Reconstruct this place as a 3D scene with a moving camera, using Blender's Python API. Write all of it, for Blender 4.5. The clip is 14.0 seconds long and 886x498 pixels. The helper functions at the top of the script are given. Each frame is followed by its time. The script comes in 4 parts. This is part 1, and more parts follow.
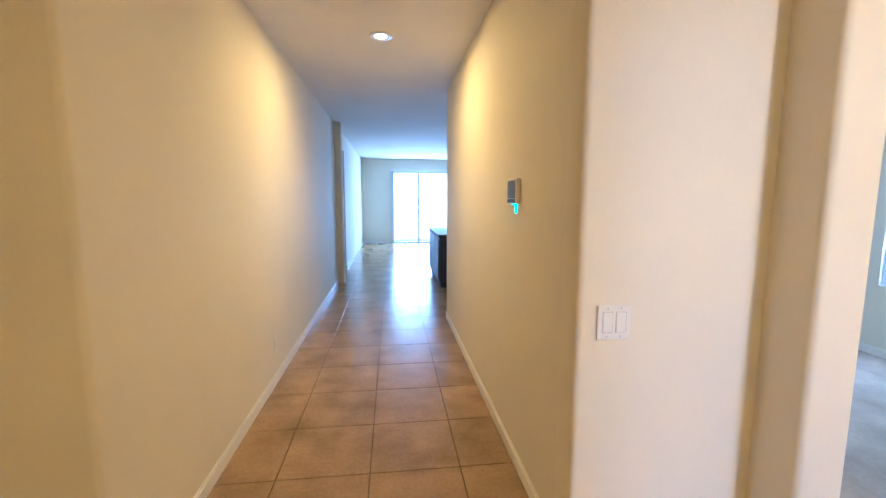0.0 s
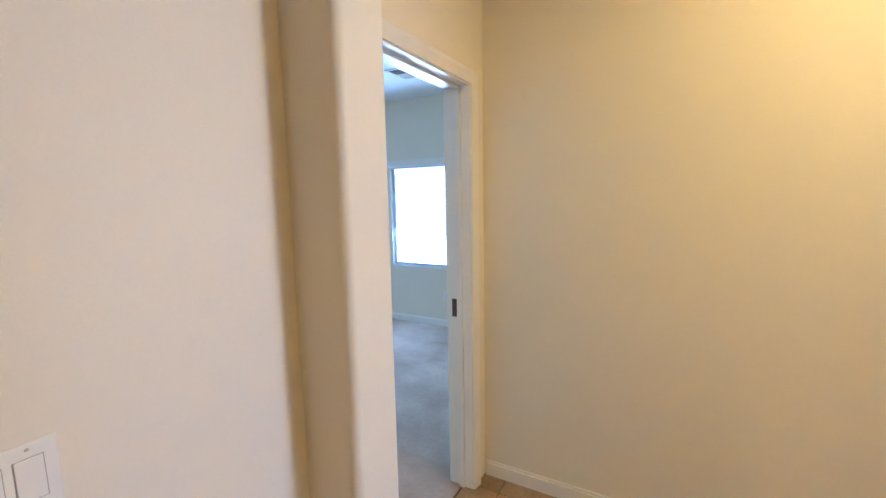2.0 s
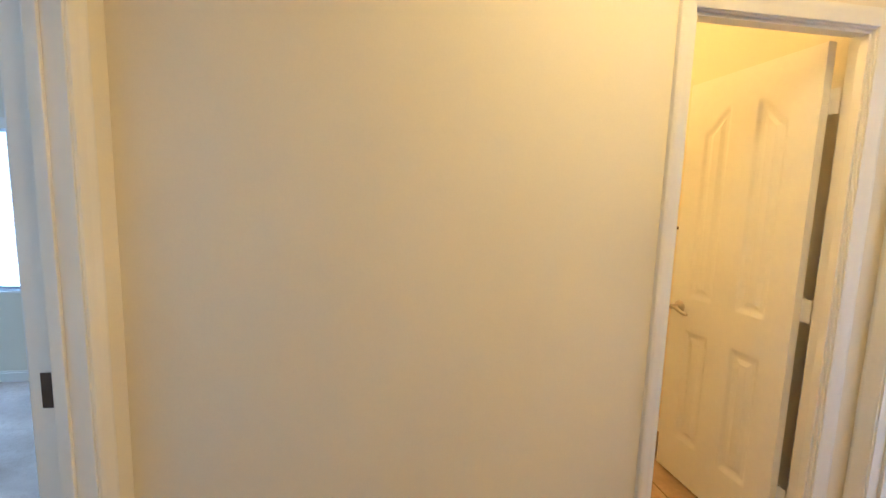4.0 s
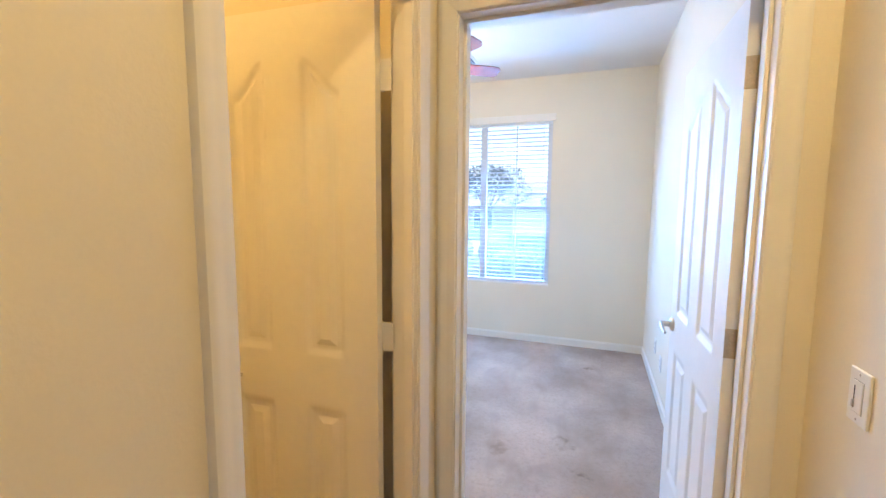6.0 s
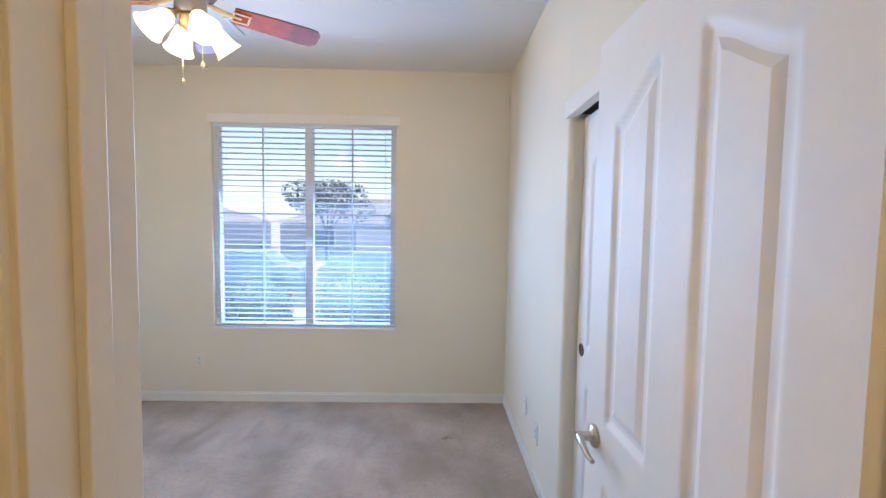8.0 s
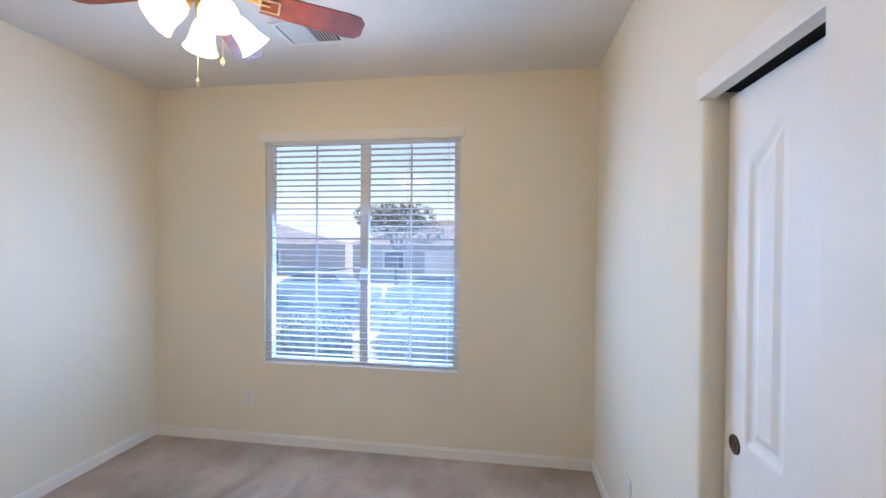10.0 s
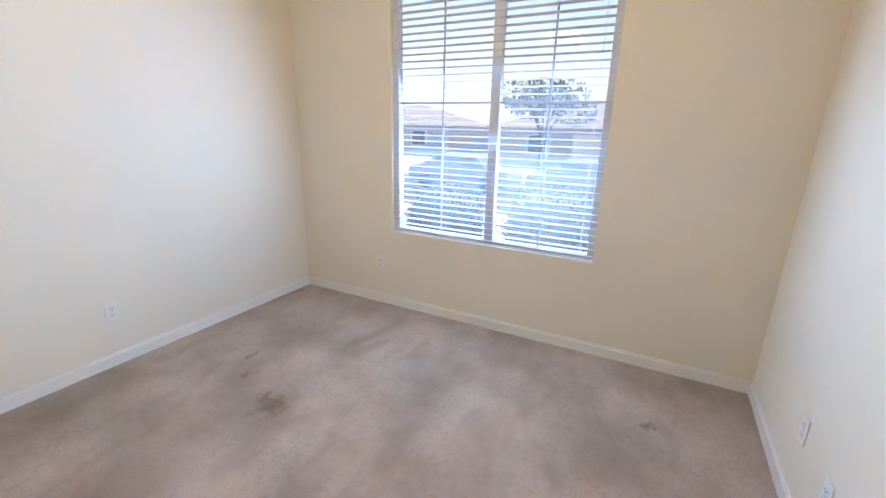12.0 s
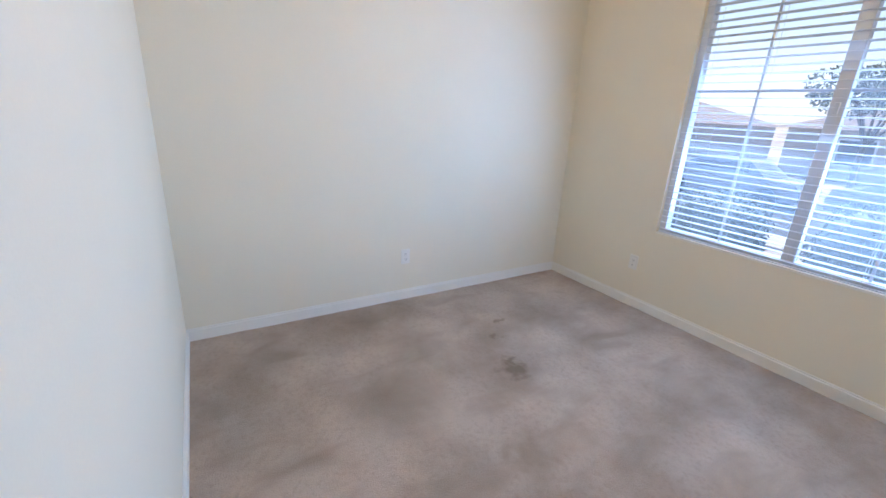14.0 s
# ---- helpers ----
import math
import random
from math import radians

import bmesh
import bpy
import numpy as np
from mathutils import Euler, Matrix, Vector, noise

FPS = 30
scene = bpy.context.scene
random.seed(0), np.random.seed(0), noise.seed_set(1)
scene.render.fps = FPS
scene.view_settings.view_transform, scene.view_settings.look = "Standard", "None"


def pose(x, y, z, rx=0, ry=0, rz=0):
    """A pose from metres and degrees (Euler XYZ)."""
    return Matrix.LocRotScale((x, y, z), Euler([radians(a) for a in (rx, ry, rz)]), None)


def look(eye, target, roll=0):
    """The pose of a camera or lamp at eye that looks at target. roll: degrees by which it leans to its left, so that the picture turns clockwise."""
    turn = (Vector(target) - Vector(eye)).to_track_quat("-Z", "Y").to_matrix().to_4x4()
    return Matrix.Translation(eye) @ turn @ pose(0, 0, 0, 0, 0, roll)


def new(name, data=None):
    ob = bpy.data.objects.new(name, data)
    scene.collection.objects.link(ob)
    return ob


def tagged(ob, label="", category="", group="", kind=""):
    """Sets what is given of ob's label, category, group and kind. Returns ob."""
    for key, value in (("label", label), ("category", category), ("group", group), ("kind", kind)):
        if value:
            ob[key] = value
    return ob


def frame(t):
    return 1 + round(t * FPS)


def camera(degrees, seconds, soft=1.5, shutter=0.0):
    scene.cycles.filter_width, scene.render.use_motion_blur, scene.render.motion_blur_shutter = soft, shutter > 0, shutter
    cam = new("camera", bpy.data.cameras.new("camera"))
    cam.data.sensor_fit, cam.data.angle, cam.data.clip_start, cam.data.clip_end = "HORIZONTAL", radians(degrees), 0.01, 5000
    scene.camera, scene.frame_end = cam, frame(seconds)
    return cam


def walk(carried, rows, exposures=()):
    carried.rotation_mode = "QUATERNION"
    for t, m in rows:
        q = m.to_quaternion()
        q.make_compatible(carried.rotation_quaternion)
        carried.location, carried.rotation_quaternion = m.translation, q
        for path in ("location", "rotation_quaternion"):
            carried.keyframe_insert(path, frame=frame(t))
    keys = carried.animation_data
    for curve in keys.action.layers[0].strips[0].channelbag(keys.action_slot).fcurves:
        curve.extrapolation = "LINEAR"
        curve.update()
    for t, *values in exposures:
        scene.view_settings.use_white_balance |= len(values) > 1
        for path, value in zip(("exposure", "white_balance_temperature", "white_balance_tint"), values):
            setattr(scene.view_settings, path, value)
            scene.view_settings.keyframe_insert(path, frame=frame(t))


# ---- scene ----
cam = camera(93.4, 14.0)
PATH = [
    (0, (-1.474, 4.41, 1.487), (-1.231, 6.38, 1.248), 0.1),
    (0.5, (-1.454, 4.493, 1.473), (-0.908, 6.406, 1.263), 0.1),
    (1, (-1.322, 4.598, 1.465), (-0.363, 6.342, 1.266), -0.2),
    (1.5, (-1.107, 4.707, 1.477), (0.269, 6.143, 1.262), -1.1),
    (2, (-0.935, 4.833, 1.496), (0.798, 5.798, 1.24), -1.1),
    (2.5, (-0.775, 4.969, 1.501), (1.145, 5.456, 1.223), 0.1),
    (2.7, (-0.713, 4.986, 1.498), (1.239, 5.322, 1.217), 0.3),
    (5, (0.195, 4.862, 1.408), (1.887, 3.821, 1.203), 1.35),
    (5.5, (0.42, 4.692, 1.455), (1.651, 3.13, 1.24), 0.5),
    (6, (0.494, 4.466, 1.455), (1.175, 2.597, 1.25), 0.4),
    (6.5, (0.581, 4.244, 1.458), (0.815, 2.269, 1.247), 0.7),
    (7, (0.594, 4.01, 1.46), (0.607, 2.02, 1.25), 1.1),
    (7.5, (0.608, 3.768, 1.452), (0.537, 1.776, 1.290), 1.3),
    (8, (0.607, 3.488, 1.52), (0.57, 1.492, 1.404), 0.9),
    (8.2, (0.627, 3.406, 1.511), (0.597, 1.408, 1.437), 0.7),
    (10.3, (0.619, 2.897, 1.573), (1.008, 0.936, 1.552), 0.8),
    (10.5, (0.593, 2.833, 1.588), (1.05, 0.888, 1.496), 0.8),
    (11, (0.6, 2.743, 1.531), (1.188, 0.848, 1.279), 1.1),
    (11.5, (0.635, 2.696, 1.47), (1.349, 0.876, 1.047), 1.4),
    (12, (0.624, 2.659, 1.433), (1.507, 0.955, 0.87), 1.3),
    (12.5, (0.647, 2.665, 1.4), (1.719, 1.103, 0.76), 1.7),
    (13, (0.684, 2.714, 1.369), (1.964, 1.321, 0.72), 1.9),
    (13.5, (0.731, 2.78, 1.381), (2.196, 1.579, 0.74), 2.5),
    (14, (0.764, 2.874, 1.387), (2.374, 1.867, 0.758), 3.1),
]
EXPOSURES = [(0, 1.9, 5100, 13), (2.7, 1.45, 5050, 12), (5, 1.6, 5050, 12), (5.6, 1.4, 5150, 13), (6.5, 0.95, 5500, 15), (7.3, 0.85, 5800, 16), (8, 0.45, 6000, 14), (10.3, 0.32, 6400, 15), (11.5, 0.47, 6600, 16), (12.5, 0.68, 6700, 17), (13.2, 0.58, 6550, 16), (14, 0.42, 6250, 15)]
walk(cam, [(t, look(eye, target, roll)) for t, eye, target, roll in PATH], EXPOSURES)

# ---- light ----
world = bpy.data.worlds.new("sky")
scene.world = world
world.use_nodes = True
wn = world.node_tree
sky = wn.nodes.new("ShaderNodeTexSky")
sky.sky_type, sky.sun_disc = "NISHITA", False
sky.sun_elevation, sky.sun_rotation = radians(62.8), radians(149.7)
wn.links.new(sky.outputs[0], wn.nodes["Background"].inputs[0])
wn.nodes["Background"].inputs[1].default_value = 0.15


def lamp(name, kind, energy, color, m, **more):
    d = bpy.data.lights.new(name, kind)
    d.energy, d.color = energy, color
    for k, v in more.items():
        if k == "size":
            d.size = v
        elif k == "size_y":
            d.shape, d.size_y = "RECTANGLE", v
        elif k == "disk":
            d.shape, d.size = "DISK", v
        elif k == "radius":
            d.shadow_soft_size = v
        elif k == "angle":
            d.angle = v
        elif k == "spread":
            d.spread = v
    o = new(name, d)
    o.matrix_world = m
    return o


WARM = (1.0, 0.635, 0.19)
DAY = (0.34, 0.59, 1.0)
lamp("sun", "SUN", 5.0, (1, 0.96, 0.92), look((7, -12, 27), (0, 0, 0)), angle=radians(0.5))
# skylight through the window openings
lamp("window_light", "AREA", 22, DAY, look((1.69, -0.12, 1.5), (1.69, 1.6, 0.95)), size=1.45, size_y=1.5)
lamp("window_light", "AREA", 36, DAY, look((1.69, 0.03, 1.5), (1.69, 1.6, 0.9)), size=1.4, size_y=1.6)
lamp("side_window_light", "AREA", 14, (0.48, 0.70, 1.0), look((3.3, 7.38, 1.3), (1.5, 7.38, 0.9)), size=0.75, size_y=1.15)
lamp("side_window_light", "AREA", 24, (0.48, 0.70, 1.0), look((3.09, 7.38, 1.28), (1.5, 7.38, 0.9)), size=0.75, size_y=1.15)
lamp("slider_light", "AREA", 105, DAY, look((-0.3, 18.62, 1.2), (-0.6, 14, 0.6)), size=2.3, size_y=2.3)
# recessed and hanging lamps, with two unseen ones added
lamp("hall_can", "AREA", 8, WARM, look((-1.54, 7.93, 2.735), (-1.54, 7.93, 0)), disk=0.13)
# Added light for the foyer, where no lamp is seen.
lamp("foyer_fill", "AREA", 6, WARM, look((-1.54, 3.4, 2.735), (-1.54, 3.4, 0)), disk=0.13)
lamp("side_hall_can", "AREA", 8.5, WARM, look((0.22, 4.15, 2.735), (0.22, 4.15, 0)), disk=0.13)
# Unseen point light without a fixture, added to brighten the closet room.
lamp("closet_room_fill", "POINT", 11, (1.0, 0.56, 0.12), pose(2.0, 4.2, 2.55), radius=0.1)
FAN = (1.66, 1.64)
for k in range(4):
    a = radians(48 + 90 * k)
    lamp("fan_bulb", "POINT", 3.4, (1, 0.66, 0.26), pose(FAN[0] + 0.15 * math.cos(a), FAN[1] + 0.15 * math.sin(a), 2.27), radius=0.05)


# ---- materials ----
def mat(name, color, rough=0.6, metal=0.0, var=0.06, scale=3.0, fine=90.0, bump=0.15, dist=0.002, rnd=0.0, spec=0.5, second=None):
    """Principled surface with coarse and fine variation of colour and a fine relief."""
    m = bpy.data.materials.new(name)
    m.use_nodes = True
    nt = m.node_tree
    L = nt.links.new
    b = nt.nodes["Principled BSDF"]
    b.inputs["Roughness"].default_value, b.inputs["Metallic"].default_value = rough, metal
    b.inputs["Specular IOR Level"].default_value = spec
    co = nt.nodes.new("ShaderNodeNewGeometry").outputs["Position"]

    def nz(sc, detail=4):
        n = nt.nodes.new("ShaderNodeTexNoise")
        n.inputs["Scale"].default_value, n.inputs["Detail"].default_value = sc, detail
        L(co, n.inputs["Vector"])
        return n.outputs["Fac"]

    def ramp(src, lo, hi, c0, c1):
        r = nt.nodes.new("ShaderNodeMapRange")
        r.inputs["From Min"].default_value, r.inputs["From Max"].default_value = lo, hi
        L(src, r.inputs["Value"])
        x = nt.nodes.new("ShaderNodeMix")
        x.data_type = "RGBA"
        L(r.outputs[0], x.inputs[0])
        x.inputs[6].default_value, x.inputs[7].default_value = (*c0, 1), (*c1, 1)
        return x

    dark = tuple(c * (1 - var) for c in color)
    light = tuple(min(1, c * (1 + var)) for c in (second or color))
    x = ramp(nz(scale), 0.3, 0.7, dark, light)
    y = nt.nodes.new("ShaderNodeMix")
    y.data_type, y.blend_type = "RGBA", "MULTIPLY"
    y.inputs[0].default_value = 1
    L(x.outputs[2], y.inputs[6])
    z = ramp(nz(fine, 2), 0.3, 0.7, (1 - var * 0.7,) * 3, (1, 1, 1))
    L(z.outputs[2], y.inputs[7])
    out = y.outputs[2]
    if rnd:
        oi = nt.nodes.new("ShaderNodeObjectInfo")
        w = ramp(oi.outputs["Random"], 0, 1, (1 - rnd,) * 3, (1, 1, 1))
        v = nt.nodes.new("ShaderNodeMix")
        v.data_type, v.blend_type = "RGBA", "MULTIPLY"
        v.inputs[0].default_value = 1
        L(out, v.inputs[6])
        L(w.outputs[2], v.inputs[7])
        out = v.outputs[2]
    L(out, b.inputs["Base Color"])
    if bump:
        bp = nt.nodes.new("ShaderNodeBump")
        bp.inputs["Strength"].default_value, bp.inputs["Distance"].default_value = bump, dist
        L(nz(fine, 3), bp.inputs["Height"])
        L(bp.outputs[0], b.inputs["Normal"])
    return m


def glow(name, color, strength):
    m = bpy.data.materials.new(name)
    m.use_nodes = True
    b = m.node_tree.nodes["Principled BSDF"]
    b.inputs["Base Color"].default_value = (*color, 1)
    b.inputs["Emission Color"].default_value = (*color, 1)
    b.inputs["Emission Strength"].default_value = strength
    return m


PAINT = mat("wall_paint", (0.81, 0.748, 0.61), 0.75, var=0.025, scale=1.2, fine=160, bump=0.22, dist=0.0015, spec=0.3)
CEIL = mat("ceiling_paint", (0.78, 0.75, 0.70), 0.85, var=0.03, scale=1.5, fine=120, bump=0.3, dist=0.002, spec=0.2)
TRIM = mat("trim_paint", (0.83, 0.80, 0.73), 0.38, var=0.02, scale=4, fine=60, bump=0.06, dist=0.001)
DOORP = mat("door_paint", (0.83, 0.81, 0.76), 0.5, var=0.02, scale=5, fine=40, bump=0.05, dist=0.001)
TILE = mat("tile_glaze", (0.38, 0.245, 0.125), 0.22, var=0.2, scale=3.5, fine=45, bump=0.08, dist=0.002, rnd=0.16, second=(0.44, 0.29, 0.155))
GROUT = mat("grout", (0.13, 0.085, 0.055), 0.9, var=0.2, scale=6, fine=150)
CARPET = mat("carpet_pile", (0.42, 0.325, 0.25), 1.0, var=0.16, scale=1.7, fine=230, bump=0.9, dist=0.007, spec=0.1, second=(0.53, 0.425, 0.34))


def wear(m, spots, dark):
    """Adds worn, dirty marks (x, y, radius, strength) to a carpet material, and the brushed nap between them."""
    nt = m.node_tree
    L = nt.links.new
    b = nt.nodes["Principled BSDF"]
    src = b.inputs["Base Color"].links[0].from_socket
    pos = nt.nodes.new("ShaderNodeNewGeometry").outputs["Position"]
    wob = nt.nodes.new("ShaderNodeTexNoise")
    wob.inputs["Scale"].default_value, wob.inputs["Detail"].default_value = 14, 5
    L(pos, wob.inputs["Vector"])
    mv = nt.nodes.new("ShaderNodeVectorMath")
    mv.operation = "MULTIPLY_ADD"
    L(wob.outputs["Color"], mv.inputs[0])
    mv.inputs[1].default_value = (0.22, 0.22, 0)
    L(pos, mv.inputs[2])
    total = None
    for x, y, rad, k in spots:
        d = nt.nodes.new("ShaderNodeVectorMath")
        d.operation = "DISTANCE"
        L(mv.outputs[0], d.inputs[0])
        d.inputs[1].default_value = (x + 0.11, y + 0.11, 0.005)
        q = nt.nodes.new("ShaderNodeMapRange")
        q.inputs["From Min"].default_value, q.inputs["From Max"].default_value = rad, rad * 0.3
        q.inputs["To Max"].default_value = k
        L(d.outputs["Value"], q.inputs["Value"])
        if total is None:
            total = q.outputs[0]
        else:
            mx = nt.nodes.new("ShaderNodeMath")
            mx.operation = "MAXIMUM"
            L(total, mx.inputs[0]), L(q.outputs[0], mx.inputs[1])
            total = mx.outputs[0]
    nap = nt.nodes.new("ShaderNodeTexNoise")
    nap.inputs["Scale"].default_value, nap.inputs["Detail"].default_value, nap.inputs["Distortion"].default_value = 5.5, 8, 0.4
    st = nt.nodes.new("ShaderNodeVectorMath")
    st.operation = "MULTIPLY"
    L(pos, st.inputs[0])
    st.inputs[1].default_value = (1.0, 0.45, 1)
    L(st.outputs[0], nap.inputs["Vector"])
    nr = nt.nodes.new("ShaderNodeMapRange")
    nr.inputs["From Min"].default_value, nr.inputs["From Max"].default_value, nr.inputs["To Max"].default_value = 0.52, 0.76, 0.42
    L(nap.outputs["Fac"], nr.inputs["Value"])
    mx = nt.nodes.new("ShaderNodeMath")
    mx.operation = "MAXIMUM"
    L(total, mx.inputs[0]), L(nr.outputs[0], mx.inputs[1])
    tuft = nt.nodes.new("ShaderNodeTexNoise")
    tuft.inputs["Scale"].default_value, tuft.inputs["Detail"].default_value = 38, 9
    tuft.inputs["Roughness"].default_value = 0.75
    L(pos, tuft.inputs["Vector"])
    tm = nt.nodes.new("ShaderNodeMapRange")
    tm.inputs["From Min"].default_value, tm.inputs["From Max"].default_value, tm.inputs["To Max"].default_value = 0.48, 0.8, 0.45
    L(tuft.outputs["Fac"], tm.inputs["Value"])
    m2 = nt.nodes.new("ShaderNodeMath")
    m2.operation = "MAXIMUM"
    L(mx.outputs[0], m2.inputs[0]), L(tm.outputs[0], m2.inputs[1])
    mx = m2
    mix = nt.nodes.new("ShaderNodeMix")
    mix.data_type = "RGBA"
    L(mx.outputs[0], mix.inputs[0]), L(src, mix.inputs[6])
    mix.inputs[7].default_value = (*dark, 1)
    L(mix.outputs[2], b.inputs["Base Color"])


wear(CARPET, [(2.27, 1.41, 0.12, 0.85), (2.35, 1.36, 0.08, 0.8), (2.62, 1.28, 0.06, 0.6), (2.78, 1.13, 0.05, 0.6), (2.3, 2.1, 0.3, 0.35), (1.75, 1.75, 0.14, 0.4), (1.0, 2.1, 0.08, 0.5), (0.5, 0.6, 0.05, 0.7), (0.62, 1.9, 0.07, 0.6), (0.5, 2.2, 0.05, 0.7), (2.7, 1.75, 0.25, 0.35), (1.5, 2.2, 0.03, 0.8)], (0.20, 0.145, 0.10))
NICKEL = mat("satin_nickel", (0.55, 0.50, 0.44), 0.28, 1.0, var=0.05, fine=200, bump=0.02)
BRASS = mat("hinge_brass", (0.62, 0.50, 0.32), 0.4, 1.0, var=0.15, scale=30, fine=200, bump=0.05)
BRONZE = mat("dark_bronze", (0.10, 0.065, 0.045), 0.4, 0.8, var=0.1)
MAHOG = mat("mahogany", (0.21, 0.048, 0.018), 0.45, var=0.3, scale=14, fine=80, bump=0.05)
PLASTIC = mat("white_plastic", (0.82, 0.80, 0.74), 0.35, var=0.01, bump=0.0)
# Near-black paints shade into slots and duct; also colours rail and toe kick.
SLOT = mat("slot_shadow", (0.03, 0.027, 0.025), 0.7, var=0.1)
GAP_SHADE = mat("switch_gap_shade", (0.42, 0.40, 0.36), 0.6, var=0.05)
SLAT = mat("blind_slat", (0.74, 0.79, 0.86), 0.5, var=0.03, scale=4, fine=70, bump=0.03)
VINYL = mat("window_vinyl", (0.68, 0.72, 0.78), 0.45, var=0.03)
SCREEN = mat("keypad_screen", (0.10, 0.10, 0.115), 0.15, var=0.05, bump=0)
TEAL = glow("teal_led", (0.05, 0.85, 0.75), 1.2)
ISLAND = mat("island_paint", (0.045, 0.05, 0.065), 0.4, var=0.1)
STONE = mat("counter_stone", (0.07, 0.065, 0.06), 0.5, var=0.35, scale=30, fine=150)
SHADE = glow("lit_glass", (1.0, 0.74, 0.42), 1.7)
BULB = glow("lit_lens", (1.0, 0.80, 0.52), 14.0)
LEAF = mat("shrub_leaf", (0.13, 0.17, 0.16), 0.7, var=0.2, scale=9, fine=60)
BARK = mat("bark", (0.13, 0.09, 0.06), 0.9, var=0.3, scale=12)
GRAVEL = mat("desert_gravel", (0.36, 0.30, 0.24), 0.95, var=0.25, scale=2, fine=60, bump=0.5, dist=0.01)
ROADM = mat("asphalt", (0.06, 0.06, 0.062), 0.9, var=0.2, scale=2, fine=120)
CONC = mat("concrete", (0.42, 0.40, 0.37), 0.85, var=0.12, scale=2, fine=60)
STUCCO = mat("stucco", (0.45, 0.41, 0.37), 0.9, var=0.08, scale=2, fine=60)
ROOF = mat("roof_tile", (0.26, 0.21, 0.19), 0.85, var=0.25, scale=5)
CARP = mat("car_paint", (0.25, 0.27, 0.30), 0.25, 0.3, var=0.05)
RUBBER = mat("rubber", (0.02, 0.02, 0.02), 0.8, var=0.1)
GLASS = bpy.data.materials.new("window_glass")
GLASS.use_nodes = True
g = GLASS.node_tree
gb, tr, mx = g.nodes.new("ShaderNodeBsdfGlossy"), g.nodes.new("ShaderNodeBsdfTransparent"), g.nodes.new("ShaderNodeMixShader")
gb.inputs["Roughness"].default_value, mx.inputs[0].default_value = 0.02, 0.02
# Translucent share paints a veil of glare haze over the view.
haze, haze_mix = g.nodes.new("ShaderNodeBsdfTranslucent"), g.nodes.new("ShaderNodeMixShader")
haze.inputs["Color"].default_value, haze_mix.inputs[0].default_value = (0.8, 0.82, 0.85, 1), 0.042
g.links.new(tr.outputs[0], mx.inputs[1]), g.links.new(gb.outputs[0], mx.inputs[2])
g.links.new(mx.outputs[0], haze_mix.inputs[1]), g.links.new(haze.outputs[0], haze_mix.inputs[2])
g.links.new(haze_mix.outputs[0], g.nodes["Material Output"].inputs[0])
MESHM = bpy.data.materials.new("insect_mesh")
MESHM.use_nodes = True
g = MESHM.node_tree
tl, tr, mx = g.nodes.new("ShaderNodeBsdfTranslucent"), g.nodes.new("ShaderNodeBsdfTransparent"), g.nodes.new("ShaderNodeMixShader")
# The screen's translucent share thickens the painted haze on its pane.
tl.inputs["Color"].default_value, mx.inputs[0].default_value = (0.45, 0.47, 0.5, 1), 0.03
g.links.new(tr.outputs[0], mx.inputs[1]), g.links.new(tl.outputs[0], mx.inputs[2])
g.links.new(mx.outputs[0], g.nodes["Material Output"].inputs[0])


# ---- mesh helpers ----
def box(bm, x0, y0, z0, x1, y1, z1, bevel=0.0):
    m = Matrix.Translation(((x0 + x1) / 2, (y0 + y1) / 2, (z0 + z1) / 2)) @ Matrix.Diagonal((abs(x1 - x0), abs(y1 - y0), abs(z1 - z0), 1))
    made = bmesh.ops.create_cube(bm, size=1, matrix=m)
    if bevel:
        es = list({e for v in made["verts"] for e in v.link_edges})
        bmesh.ops.bevel(bm, geom=es, offset=bevel, segments=2, affect="EDGES", profile=0.5)
    return bm


def boxes(*rows, bevel=0.0):
    bm = bmesh.new()
    for r in rows:
        box(bm, *r, bevel=bevel)
    return bm


def join(a, b):
    """Adds the faces of b to a."""
    tmp = bpy.data.meshes.new("joined")
    b.to_mesh(tmp)
    b.free()
    a.from_mesh(tmp)
    bpy.data.meshes.remove(tmp)
    return a


def prism(pts, z0, z1, rounds=None, radius=0.025):
    """An upright prism on a plan polygon; the corners listed in rounds are bullnosed."""
    ring = []
    n = len(pts)
    for i, p in enumerate(pts):
        if rounds and i in rounds:
            p, a, b = Vector(p), Vector(pts[i - 1]), Vector(pts[(i + 1) % n])
            u, w = (a - p).normalized() * radius, (b - p).normalized() * radius
            c = p + u + w
            for k in range(7):
                t = k / 6 * math.pi / 2
                ring.append(c - w * math.cos(t) - u * math.sin(t))
        else:
            ring.append(Vector(p))
    bm = bmesh.new()
    lo = [bm.verts.new((q.x, q.y, z0)) for q in ring]
    hi = [bm.verts.new((q.x, q.y, z1)) for q in ring]
    k = len(ring)
    for i in range(k):
        bm.faces.new((lo[i], lo[(i + 1) % k], hi[(i + 1) % k], hi[i]))
    bm.faces.new(hi), bm.faces.new(lo[::-1])
    bmesh.ops.recalc_face_normals(bm, faces=bm.faces[:])
    return bm


def lathe(bm, profile, segs=20, m=Matrix()):
    """Turns (radius, height) pairs round the z axis."""
    rings = []
    for r, z in profile:
        rings.append([bm.verts.new(m @ Vector((r * math.cos(2 * math.pi * k / segs), r * math.sin(2 * math.pi * k / segs), z))) for k in range(segs)])
    for a, b in zip(rings, rings[1:]):
        for k in range(segs):
            bm.faces.new((a[k], a[(k + 1) % segs], b[(k + 1) % segs], b[k]))
    bm.faces.new(rings[0][::-1]), bm.faces.new(rings[-1])
    return bm


